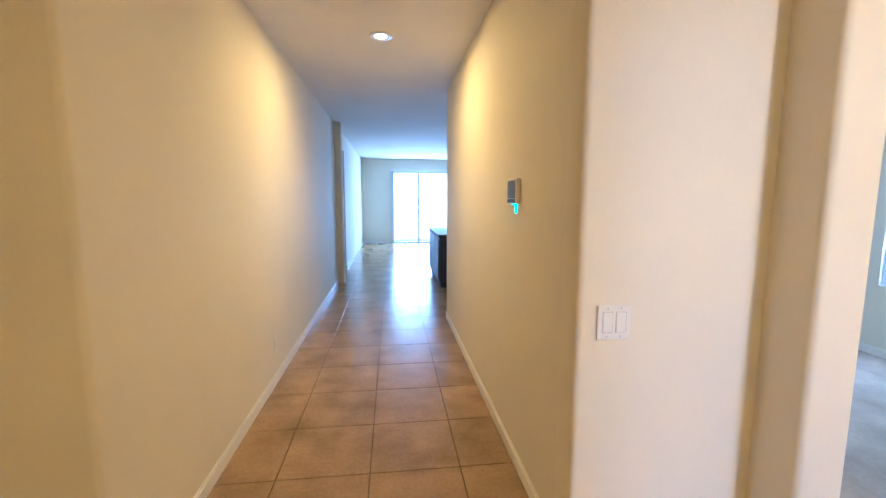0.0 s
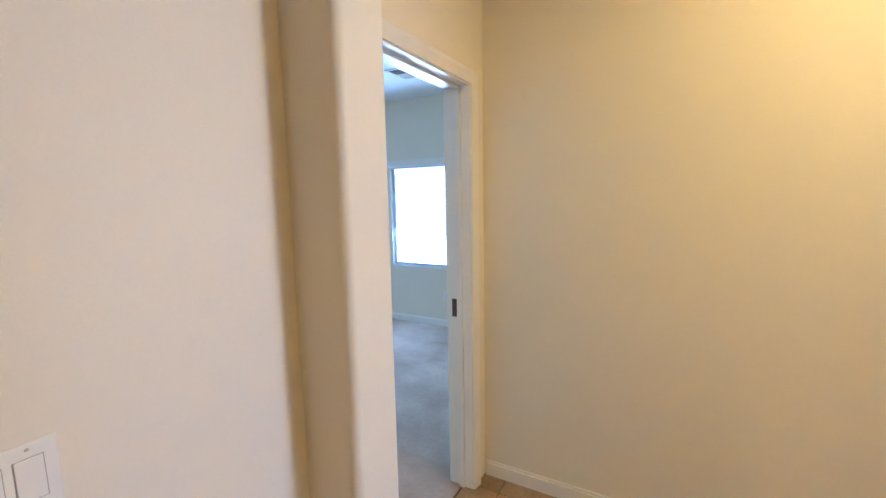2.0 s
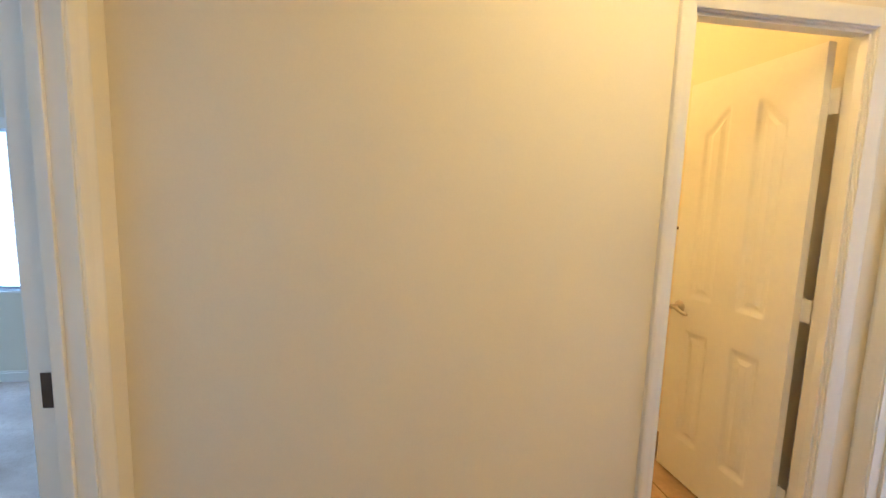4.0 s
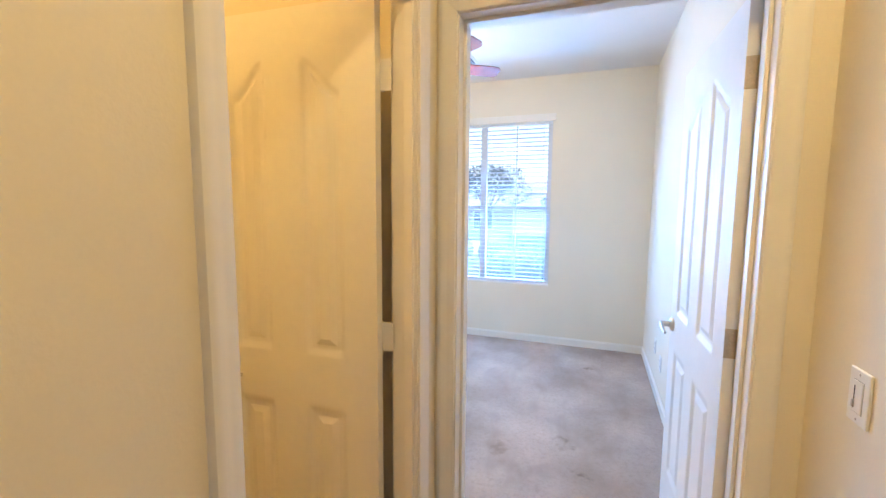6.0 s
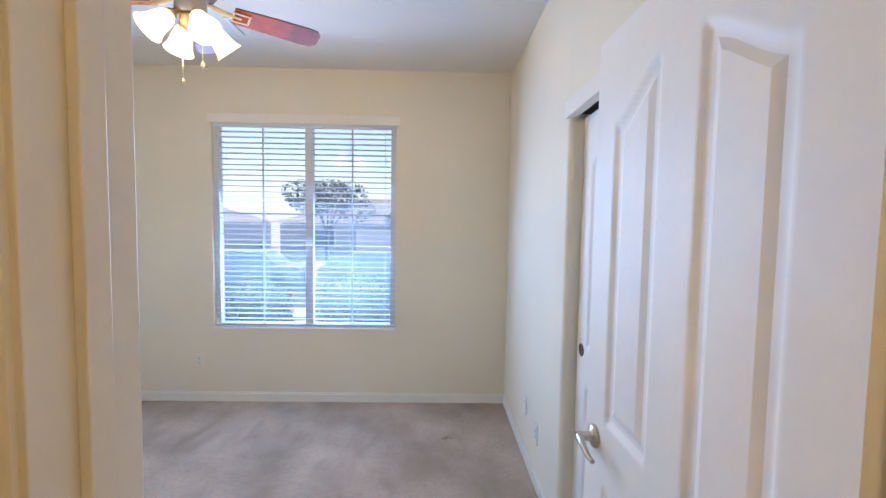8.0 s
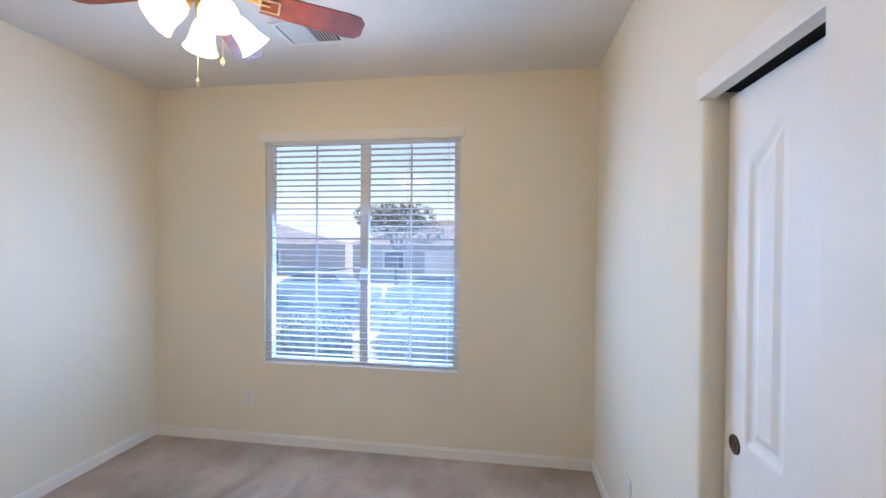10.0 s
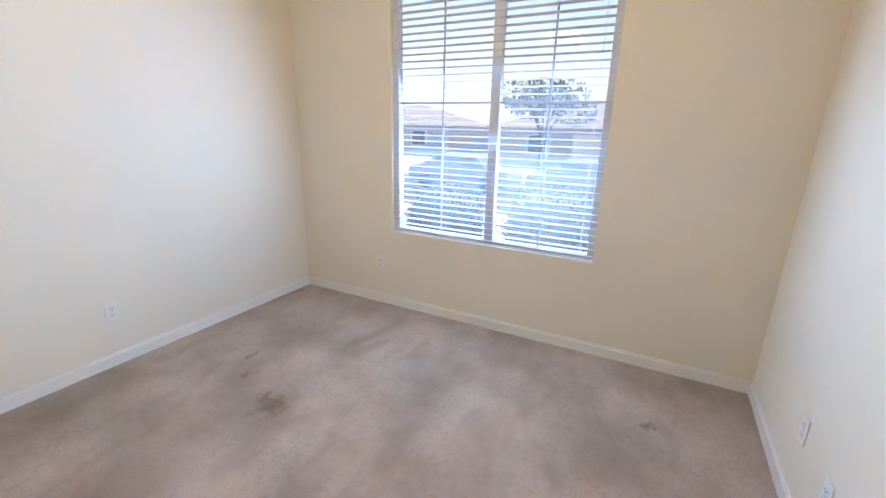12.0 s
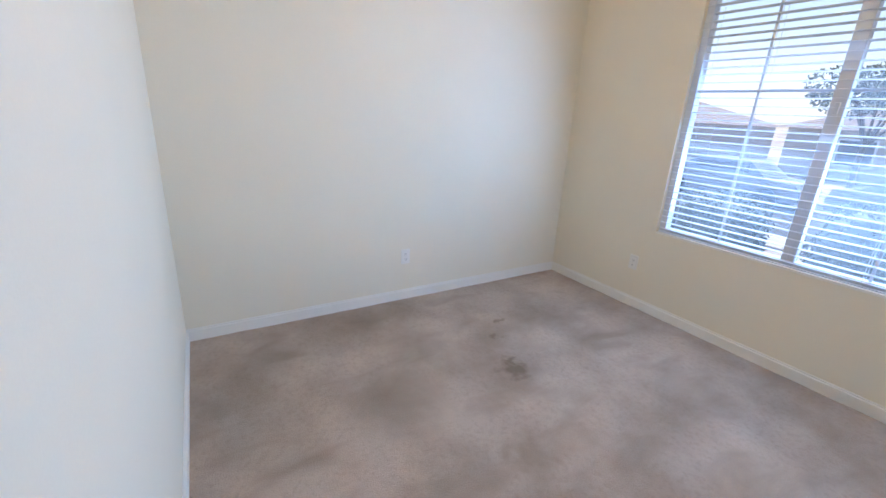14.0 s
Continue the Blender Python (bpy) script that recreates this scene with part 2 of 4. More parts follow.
def tube(bm, pts, r, segs=8):
    """A round bar along points."""
    pts = [Vector(p) for p in pts]
    rings = []
    for i, p in enumerate(pts):
        d = (pts[min(i + 1, len(pts) - 1)] - pts[max(i - 1, 0)]).normalized()
        u = d.orthogonal().normalized() if not rings else (rings_u - d * rings_u.dot(d)).normalized()
        rings_u = u
        w = d.cross(u)
        rr = r[i] if isinstance(r, (list, tuple)) else r
        rings.append([bm.verts.new(p + (u * math.cos(2 * math.pi * k / segs) + w * math.sin(2 * math.pi * k / segs)) * rr) for k in range(segs)])
    for a, b in zip(rings, rings[1:]):
        for k in range(segs):
            bm.faces.new((a[k], a[(k + 1) % segs], b[(k + 1) % segs], b[k]))
    bm.faces.new(rings[0][::-1]), bm.faces.new(rings[-1])
    return bm


def mesh(name, bm, material, smooth=False):
    me = bpy.data.meshes.new(name)
    bmesh.ops.recalc_face_normals(bm, faces=bm.faces[:])
    bm.to_mesh(me)
    bm.free()
    me.materials.append(material)
    if smooth:
        me.shade_smooth()
        me.set_sharp_from_angle(angle=radians(40))
    return me


def part(name, bm, material, parent, label="", smooth=False):
    o = new(name, mesh(name, bm, material, smooth))
    o.parent = parent
    return tagged(o, label)


def thing(name, label, category, m=None, group="", kind=""):
    o = new(name)
    o.empty_display_size = 0.05
    if m is not None:
        o.matrix_world = m
    return tagged(o, label, category, group, kind)


def setting(name, bm, material, label, category, smooth=False):
    return tagged(new(name, mesh(name, bm, material, smooth)), label, category, "", "structure")


H = 2.77      # ceiling
HA = 2.56     # ceiling of the side bedroom
DH = 2.045    # door head
DA = 1.985    # head of the side bedroom door

# ---- large structure ----
W = "cream painted orange-peel drywall wall"
setting("wall_bedroom_south", boxes((-0.85, -0.15, 0, 0.94, 0, H), (2.45, -0.15, 0, 3.51, 0, H), (0.94, -0.15, 0, 2.45, 0, 0.622), (0.94, -0.15, 2.38, 2.45, 0, H)), PAINT, W + " with a window opening", "wall")
setting("wall_bedroom_west", join(prism([(-0.12, 0), (0, 0), (0, 1.557), (-0.12, 1.557)], 0, H, {2}, 0.028), boxes((-0.12, 2.86, 0, 0, 3.05, H), (-0.12, 1.531, 2.06, 0, 2.86, H))), PAINT, W + " with a wide closet opening", "wall", True)
setting("wall_closet_back", boxes((-0.85, 0, 0, -0.73, 3.05, H), (-0.73, 1.2, 0, -0.12, 1.3, H), (-0.73, 2.9, 0, -0.12, 3.05, H)), PAINT, "cream painted closet wall", "wall")
setting("wall_bedroom_east", boxes((3.39, 0, 0, 3.51, 3.175, H)), PAINT, W, "wall")
setting("wall_bedroom_north", join(boxes((-0.034, 3.05, 0, 0.07, 3.175, H), (0.07, 3.05, DH + 0.015, 0.935, 3.175, H)), prism([(0.935, 3.05), (0.99, 3.05), (3.39, 2.99), (3.39, 3.175), (0.935, 3.175)], 0, H)), PAINT, W + " with a doorway", "wall")
setting("wall_side_hall_west", prism([(-0.85, 3.05), (-0.034, 3.05), (-0.034, 3.62), (-0.85, 3.62)], 0, H, {2, 3}), PAINT, W + " with rounded corners", "wall", True)
setting("wall_side_hall_east", boxes((0.99, 3.175, 0, 1.07, 3.31, H), (0.99, 4.018, 0, 1.07, 5.67, H), (0.99, 3.31, DH + 0.015, 1.07, 4.018, H)), PAINT, W + " with a doorway", "wall")
setting("wall_hall_east", prism([(-0.885, 5.66), (-0.215, 5.66), (-0.215, 5.485), (-0.034, 5.485), (-0.034, 5.8), (-0.68, 5.8), (-0.68, 9.54), (-0.797, 9.54), (-0.797, 5.80), (-0.885, 5.80)], 0, H, {0, 2, 3, 7, 9}), PAINT, W + " with rounded corners", "wall", True)
setting("wall_side_bedroom_south", boxes((-0.034, 5.67, 0, 0.065, 5.8, H), (0.855, 5.67, 0, 3.24, 5.8, H), (0.065, 5.67, DA + 0.015, 0.855, 5.8, H)), PAINT, W + " with a doorway", "wall")
setting("wall_side_bedroom_east", boxes((3.12, 5.8, 0, 3.24, 6.98, H), (3.12, 7.78, 0, 3.24, 9.42, H), (3.12, 6.98, 0, 3.24, 7.78, 0.67), (3.12, 6.98, 1.88, 3.24, 7.78, H)), PAINT, W + " with a window opening", "wall")
setting("wall_great_room_south", boxes((-0.68, 9.42, 0, 5.0, 9.54, H)), PAINT, W, "wall")
setting("wall_closet_room", boxes((2.9, 3.175, 0, 3.0, 4.9, H), (1.07, 4.8, 0, 2.9, 4.9, H)), PAINT, W, "wall")
setting("wall_hall_west", prism([(-2.42, 5.79), (-2.42, 11.84), (-2.31, 11.84), (-2.31, 12.0), (-2.54, 12.0), (-2.54, 5.91), (-3.42, 5.91), (-3.42, 5.79)], 0, H, {0, 2}), PAINT, W + " with a rounded corner", "wall", True)
setting("wall_foyer_west", boxes((-3.42, 0.78, 0, -3.3, 5.79, H)), PAINT, W, "wall")
setting("wall_great_room_west", boxes((-2.54, 13.35, 0, -2.42, 18.42, H)), PAINT, W, "wall")
setting("wall_side_room_header", boxes((-2.54, 12.0, 2.44, -2.42, 13.25, H)), PAINT, W + " over a side opening", "wall")
setting("wall_side_room_south", boxes((-3.7, 11.9, 0, -2.54, 12.0, H)), PAINT, W, "wall")
setting("wall_side_room_north", boxes((-3.7, 13.25, 0, -2.42, 13.35, H)), PAINT, W, "wall")
setting("wall_side_room_west", boxes((-3.8, 11.9, 0, -3.7, 13.35, H)), PAINT, W, "wall")
setting("wall_foyer_south", boxes((-3.3, 0.78, 0, -0.85, 0.9, H)), PAINT, W, "wall")
setting("wall_great_room_north", boxes((-2.54, 18.42, 0, -1.44, 18.56, H), (0.9, 18.42, 0, 5.12, 18.56, H), (-1.44, 18.42, 2.38, 0.9, 18.56, H)), PAINT, W + " with a sliding door opening", "wall")
setting("wall_great_room_east", boxes((5.0, 9.42, 0, 5.12, 18.42, H)), PAINT, W, "wall")
setting("ceiling", boxes((-3.8, -0.15, H, 5.12, 18.56, H + 0.15)), CEIL, "off-white textured ceiling", "ceiling")
setting("ceiling_side_bedroom", boxes((-0.68, 5.8, HA, 3.12, 9.42, HA + 0.1)), CEIL, "off-white textured ceiling", "ceiling")

# Unseen slab; its overhang is added to keep direct sun off window_1.
setting("roof", boxes((-4.3, -1.3, H + 0.16, 5.6, 18.9, H + 0.3)), STUCCO, "unseen roof slab, overhang added to block the sun", "roof")

# floors
floor = setting("floor", boxes((-3.8, 0.78, -0.16, 5.12, 18.56, -0.007)), GROUT, "floor of tan square ceramic tiles with dark grout", "floor")


def carpet(name, x0, y0, x1, y1, step=0.06):
    bm = bmesh.new()
    nx, ny = int((x1 - x0) / step), int((y1 - y0) / step)
    vs = [[bm.verts.new((x0 + (x1 - x0) * i / nx, y0 + (y1 - y0) * j / ny, 0.004 + 0.004 * noise.noise((i * 0.35, j * 0.35, 3.0)))) for j in range(ny + 1)] for i in range(nx + 1)]
    for i in range(nx):
        for j in range(ny):
            bm.faces.new((vs[i][j], vs[i + 1][j], vs[i + 1][j + 1], vs[i][j + 1]))
    return setting(name, bm, CARPET, "worn grey-brown cut-pile carpet with stains", "carpet", True)


setting("floor_slab", boxes((-0.85, -0.15, -0.16, 3.51, 0.78, -0.007), (-0.84, 0.78, -0.006, 3.51, 3.10, -0.003)), CONC, "concrete slab under the carpet", "floor")
carpet("carpet_bedroom", -0.73, 0, 3.39, 3.11)
carpet("carpet_side_bedroom", -0.68, 5.735, 3.12, 9.42, 0.1)


def base(x0, y0, x1, y1, nx, ny, skew=0):
    """Baseboard along a wall line; (nx, ny) points into the room."""
    t = 0.012
    rows = []
    for z0, z1, d in ((0.0, 0.07, t), (0.07, 0.083, t * 0.55)):
        rows.append((min(x0, x1 + nx * d), min(y0, y1 + ny * d), z0, max(x0, x1 + nx * d), max(y0, y1 + ny * d), z1) if nx >= 0 and ny >= 0 else
                    (min(x0, x1) + min(0, nx * d), min(y0, y1) + min(0, ny * d), z0, max(x0, x1) + max(0, nx * d), max(y0, y1) + max(0, ny * d), z1))
    bm = boxes(*rows, bevel=0.002)
    if skew:
        bmesh.ops.rotate(bm, verts=bm.verts[:], cent=(x0, y0, 0), matrix=Matrix.Rotation(radians(skew), 3, "Z"))
    return setting("baseboard", bm, TRIM, "white painted wooden baseboard", "baseboard")


base(0, 0.0, 3.39, 0.0, 0, 1), base(3.39, 0.013, 3.39, 3.037, -1, 0), base(0, 0.013, 0, 1.53, 1, 0), base(0.99, 3.05, 3.37, 3.05, 0, -1, -1.42)
base(0.99, 4.07, 0.99, 5.66, -1, 0), base(-0.034, 3.195, -0.034, 3.585, 1, 0), base(-0.85, 5.66, -0.216, 5.66, 0, -1)
base(-0.797, 5.81, -0.797, 9.5, -1, 0), base(-2.42, 5.82, -2.42, 11.84, 1, 0), base(-3.29, 5.79, -2.45, 5.79, 0, -1), base(-2.42, 13.36, -2.42, 18.41, 1, 0)
base(-2.40, 18.42, -1.45, 18.42, 0, -1), base(0.91, 18.42, 5.0, 18.42, 0, -1), base(3.12, 5.81, 3.12, 9.41, -1, 0), base(1.08, 3.175, 2.89, 3.175, 0, 1), base(2.9, 3.19, 2.9, 4.79, -1, 0)


# ---- doors ----
def door_frame(name, label, m, w, depth, h=DH):
    """Jambs, stops and moulded casings round a doorway. Local x runs across the opening from 0 to w, the wall from y 0 to depth."""
    o = thing(name, label, "door frame", m, kind="structure")
    j = 0.018
    part("jamb", boxes((-j, 0, 0, 0, depth, h), bevel=0.002), TRIM, o)
    part("jamb", boxes((w, 0, 0, w + j, depth, h), bevel=0.002), TRIM, o)
    part("head_jamb", boxes((-j, 0, h, w + j, depth, h + j - 0.004), bevel=0.002), TRIM, o)
    prof = [(0.0, 0.0), (0.0, 0.006), (0.004, 0.009), (0.012, 0.0095), (0.022, 0.012), (0.030, 0.0125), (0.040, 0.0165), (0.050, 0.0175), (0.055, 0.015), (0.057, 0.010), (0.057, 0.0)]
    g = 0.006

    def moulding(ends):
        bm = bmesh.new()
        a, b = [[bm.verts.new(v) for v in e] for e in ends]
        n = len(a)
        for i in range(n):
            bm.faces.new((a[i], a[(i + 1) % n], b[(i + 1) % n], b[i]))
        bm.faces.new(a[::-1]), bm.faces.new(b)
        return bm
    for side, yy in ((-1, 0.0), (1, depth)):
        for e0, sg in ((-g, -1), (w + g, 1)):
            part("casing", moulding([[(e0 + sg * a, yy + side * t, 0) for a, t in prof], [(e0 + sg * a, yy + side * t, h + g + a) for a, t in prof]]), TRIM, o, "", True)
        part("head_casing", moulding([[(-g - a, yy + side * t, h + g + a) for a, t in prof], [(w + g + a, yy + side * t, h + g + a) for a, t in prof]]), TRIM, o, "", True)
    return o


def stops(o, w, y0, h=DH):
    part("stop", boxes((0, y0, 0, 0.011, y0 + 0.03, h - 0.011), bevel=0.002), TRIM, o)
    part("stop", boxes((w - 0.011, y0, 0, w, y0 + 0.03, h - 0.011), bevel=0.002), TRIM, o)
    part("stop", boxes((0.0, y0, h - 0.011, w, y0 + 0.03, h), bevel=0.002), TRIM, o)


def panels(w):
    """The four panels of a door leaf: x0, x1, z0, low top, rise, inner side."""
    s, mid = 0.113, 0.066
    a = [(s, w / 2 - mid), (w / 2 + mid, w - s)]
    out = []
    for k, (x0, x1) in enumerate(a):
        out.append((x0, x1, 0.97, 1.78, 0.10, k))
        out.append((x0, x1, 0.22, 0.79, 0.0, k))
    return out


def top_of(p, x):
    x0, x1, z0, zt, rise, k = p
    s = (x - x0) / (x1 - x0)
    s = s if k == 0 else 1 - s
    s = min(1, max(0, s))
    return zt + rise * (3 * s * s - 2 * s ** 3)


def leaf_mesh(w, h, t):
    """A moulded leaf: x 0..w, y -t/2..t/2, z 0..h, with sunk panel grooves on both faces."""
    ps = panels(w)
    nx, nz = int(w / 0.0065), int(h / 0.011)
    bm = bmesh.new()

    def depth(x, z):
        for p in ps:
            d = min(x - p[0], p[1] - x, z - p[2], (top_of(p, x) - z) * 0.92)
            if d > 0:
                return 0.009 * min(1, d / 0.012)
        return 0
    for side in (-1, 1):
        vs = [[bm.verts.new((w * i / nx, side * (t / 2 - depth(w * i / nx, h * j / nz)), h * j / nz)) for j in range(nz + 1)] for i in range(nx + 1)]
        for i in range(nx):
            for j in range(nz):
                bm.faces.new((vs[i][j], vs[i + 1][j], vs[i + 1][j + 1], vs[i][j + 1]))
        if side == -1:
            first = vs
    a, b = first, vs
    rim_a = [a[i][0] for i in range(nx + 1)] + [a[nx][j] for j in range(1, nz + 1)] + [a[i][nz] for i in range(nx - 1, -1, -1)] + [a[0][j] for j in range(nz - 1, 0, -1)]
    rim_b = [b[i][0] for i in range(nx + 1)] + [b[nx][j] for j in range(1, nz + 1)] + [b[i][nz] for i in range(nx - 1, -1, -1)] + [b[0][j] for j in range(nz - 1, 0, -1)]
    n = len(rim_a)
    for i in range(n):
        bm.faces.new((rim_a[i], rim_a[(i + 1) % n], rim_b[(i + 1) % n], rim_b[i]))
    return mesh("leaf", bm, DOORP, True)


def field(p, t, side):
    """The raised field of one panel."""
    bm = bmesh.new()
    rings = []
    for inset, y in ((0.028, t / 2 - 0.0095), (0.05, t / 2 - 0.002)):
        x0, x1 = p[0] + inset, p[1] - inset
        pts = [(x0, p[2] + inset), (x1, p[2] + inset)]
        for k in range(13):
            x = x1 + (x0 - x1) * k / 12
            pts.append((x, top_of(p, x) - inset))
        rings.append([bm.verts.new((x, side * y, z)) for x, z in pts])
    a, b = rings
    n = len(a)
    for i in range(n):
        bm.faces.new((a[i], a[(i + 1) % n], b[(i + 1) % n], b[i]))
    bm.faces.new(b)
    return bm


def lever(parent, x, z, y, side, way):
    """Round rose with a curved lever; side is the face, way the direction of the lever."""
    rose = bmesh.new()
    turn = Matrix.Translation((x, y, z)) @ Matrix.Rotation(radians(-90 * side), 4, "X")
    lathe(rose, [(0.033, 0.0), (0.033, 0.006), (0.028, 0.012), (0.014, 0.016), (0.012, 0.045), (0.0125, 0.055)], 24, turn)
    r = part("rose", rose, NICKEL, parent, "satin nickel rose", True)
    bm = bmesh.new()
    pts = [(x, y + side * 0.048, z), (x + way * 0.02, y + side * 0.052, z + 0.004), (x + way * 0.05, y + side * 0.054, z - 0.004), (x + way * 0.08, y + side * 0.053, z - 0.014), (x + way * 0.105, y + side * 0.05, z - 0.016)]
    tube(bm, pts, [0.011, 0.0105, 0.009, 0.008, 0.0065], 12)
    part("lever_handle", bm, NICKEL, parent, "curved nickel lever", True)


def door(name, label, m, w, h=2.03, t=0.035, hinge_side=1, painted=False):
    """A hinged leaf with its hinge edge at local x = 0; hinge_side is the face that holds the knuckles."""
    o = thing(name, label, "door", m)
    lf = new("leaf", leaf_mesh(w, h, t))
    lf.parent = o
    for p in panels(w):
        for side in (-1, 1):
            part("panel", field(p, t, side), DOORP, lf)
    for z in (0.26, 1.04, 1.82):
        bm = boxes((-0.0012, -t / 2 + 0.003, z - 0.045, 0.0015, t / 2, z + 0.045), (-0.036, hinge_side * t / 2 + 0.0, z - 0.045, -0.0012, hinge_side * t / 2 + 0.002, z + 0.045))
        hg = part("hinge", bm, TRIM if painted else BRASS, o, "painted-over hinge" if painted else "brass hinge with screws")
        kn = bmesh.new()
        for k in range(5):
            lathe(kn, [(0.0055, z - 0.045 + k * 0.018), (0.0055, z - 0.045 + k * 0.018 + 0.0172)], 10, Matrix.Translation((-0.004, hinge_side * (t / 2 + 0.004), 0)))
        part("knuckle", kn, TRIM if painted else BRASS, hg, "", True)
        sc = bmesh.new()
        for dz in (-0.03, 0, 0.03):
            lathe(sc, [(0.004, 0), (0.003, 0.0012)], 8, Matrix.Translation((-0.0012, 0.004 * hinge_side * (1 if dz else -1), z + dz)) @ Matrix.Rotation(radians(-90), 4, "Y"))
        part("screw", sc, TRIM if painted else BRASS, hg)
    for side in (-1, 1):
        lever(o, w - 0.06, 0.905, side * t / 2, side, -1)
    part("latch_plate", boxes((w - 0.0005, -0.012, 0.88, w + 0.001, 0.012, 0.94)), NICKEL, o, "nickel latch plate")
    return o


f1 = door_frame("door_1", "white painted moulded door casing and jambs", pose(0.09, 3.05, 0), 0.825, 0.125)
stops(f1, 0.825, 0.05)
f2 = door_frame("door_2", "white painted moulded door casing and jambs", pose(1.07, 3.33, 0, 0, 0, 90), 0.668, 0.08)
stops(f2, 0.668, 0.04)
f3 = door_frame("door_3", "white painted moulded door casing and jambs", pose(0.083, 5.67, 0), 0.757, 0.13, DA)
stops(f3, 0.757, 0.045, DA)
part("strike_plate", boxes((0.7553, 0.075, 0.90, 0.7575, 0.105, 0.99)), BRONZE, f3, "dark bronze strike plate")
door("panel_door", "white moulded four-panel door with arched panels, standing open into the bedroom", pose(0.100, 3.035, 0.012, 0, 0, -88.5), 0.775, hinge_side=-1)
door("panel_door", "cream moulded four-panel door with arched panels, open inward", pose(1.10, 3.362, 0.012, 0, 0, 3.0), 0.63, hinge_side=-1, painted=True)


# sliding closet doors
def sliding_door(y, x, label):
    o = thing("sliding_closet_door", label, "closet door", pose(x, y, 0.015, 0, 0, 90), "sliding closet doors")
    lf = new("leaf", leaf_mesh(0.68, 2.0, 0.034))
    lf.parent = o
    for p in panels(0.68):
        part("panel", field(p, 0.034, -1), DOORP, lf)
    bm = bmesh.new()
    lathe(bm, [(0.029, 0.0), (0.029, 0.003), (0.024, 0.004), (0.021, 0.0015), (0.008, 0.001)], 24, Matrix.Translation((0.06, -0.017, 0.945)) @ Matrix.Rotation(radians(90), 4, "X"))
    part("finger_pull", bm, BRONZE, o, "round bronze cup pull", True)
    return o


sliding_door(1.562, -0.085, "white moulded sliding closet door with an arched panel")
sliding_door(2.175, -0.128, "white moulded sliding closet door behind the other")
trk = thing("closet_track", "white closet door track cover over the opening", "door track")
part("fascia", boxes((-0.03, 1.535, 2.018, 0.016, 2.875, 2.092), bevel=0.003), TRIM, trk)
part("rail", boxes((-0.15, 1.56, 2.035, -0.035, 2.855, 2.058)), SLOT, trk, "dark metal rail")
part("floor_guide", boxes((-0.112, 2.19, 0.006, -0.1025, 2.23, 0.03)), PLASTIC, trk)


# ---- windows and blinds ----
def window(name, label, m, w, z0, z1, mullion=0.5, screen=False):
    """A vinyl slider window set in the wall; local x across, y outwards."""
    o = thing(name, label, "window", m, kind="structure")
    f = 0.045
    part("window_frame", boxes((0, 0.03, z0, f, 0.09, z1), (w - f, 0.03, z0, w, 0.09, z1), (f, 0.03, z0, w - f, 0.09, z0 + f), (f, 0.03, z1 - f, w - f, 0.09, z1), bevel=0.003), VINYL, o)
    lights = ((f, w - f),)
    if mullion:
        part("mullion", boxes((w * mullion - 0.033, 0.035, z0 + f, w * mullion + 0.033, 0.085, z1 - f), bevel=0.003), VINYL, o)
        part("latch", boxes((w * mullion - 0.012, 0.02, (z0 + z1) / 2 - 0.03, w * mullion + 0.012, 0.036, (z0 + z1) / 2 + 0.03), bevel=0.003), VINYL, o)
        lights = ((f, w * mullion - 0.033), (w * mullion + 0.033, w - f))
    if screen:
        a, b = lights[1]
        sc = part("insect_screen", boxes((a, 0.075, z0 + f, b, 0.0755, z1 - f)), MESHM, o, "fine grey insect screen")
        sc.visible_shadow = False
    for a, b in lights:
        p = part("pane", boxes((a, 0.055, z0 + f, b, 0.061, z1 - f)), GLASS, o, "clear window glass")
        p.visible_shadow = False
        for gx in (a + (b - a) / 2,):
            part("muntin", boxes((gx - 0.007, 0.05, z0 + f, gx + 0.007, 0.054, z1 - f)), VINYL, o)
        part("muntin", boxes((a, 0.0502, z0 + (z1 - z0) * 0.55 - 0.007, b, 0.0538, z0 + (z1 - z0) * 0.55 + 0.007)), VINYL, o)
    part("window_sill", boxes((0, -0.002, z0 - 0.004, w, 0.03, z0 + 0.012), bevel=0.003), TRIM, o)
    return o


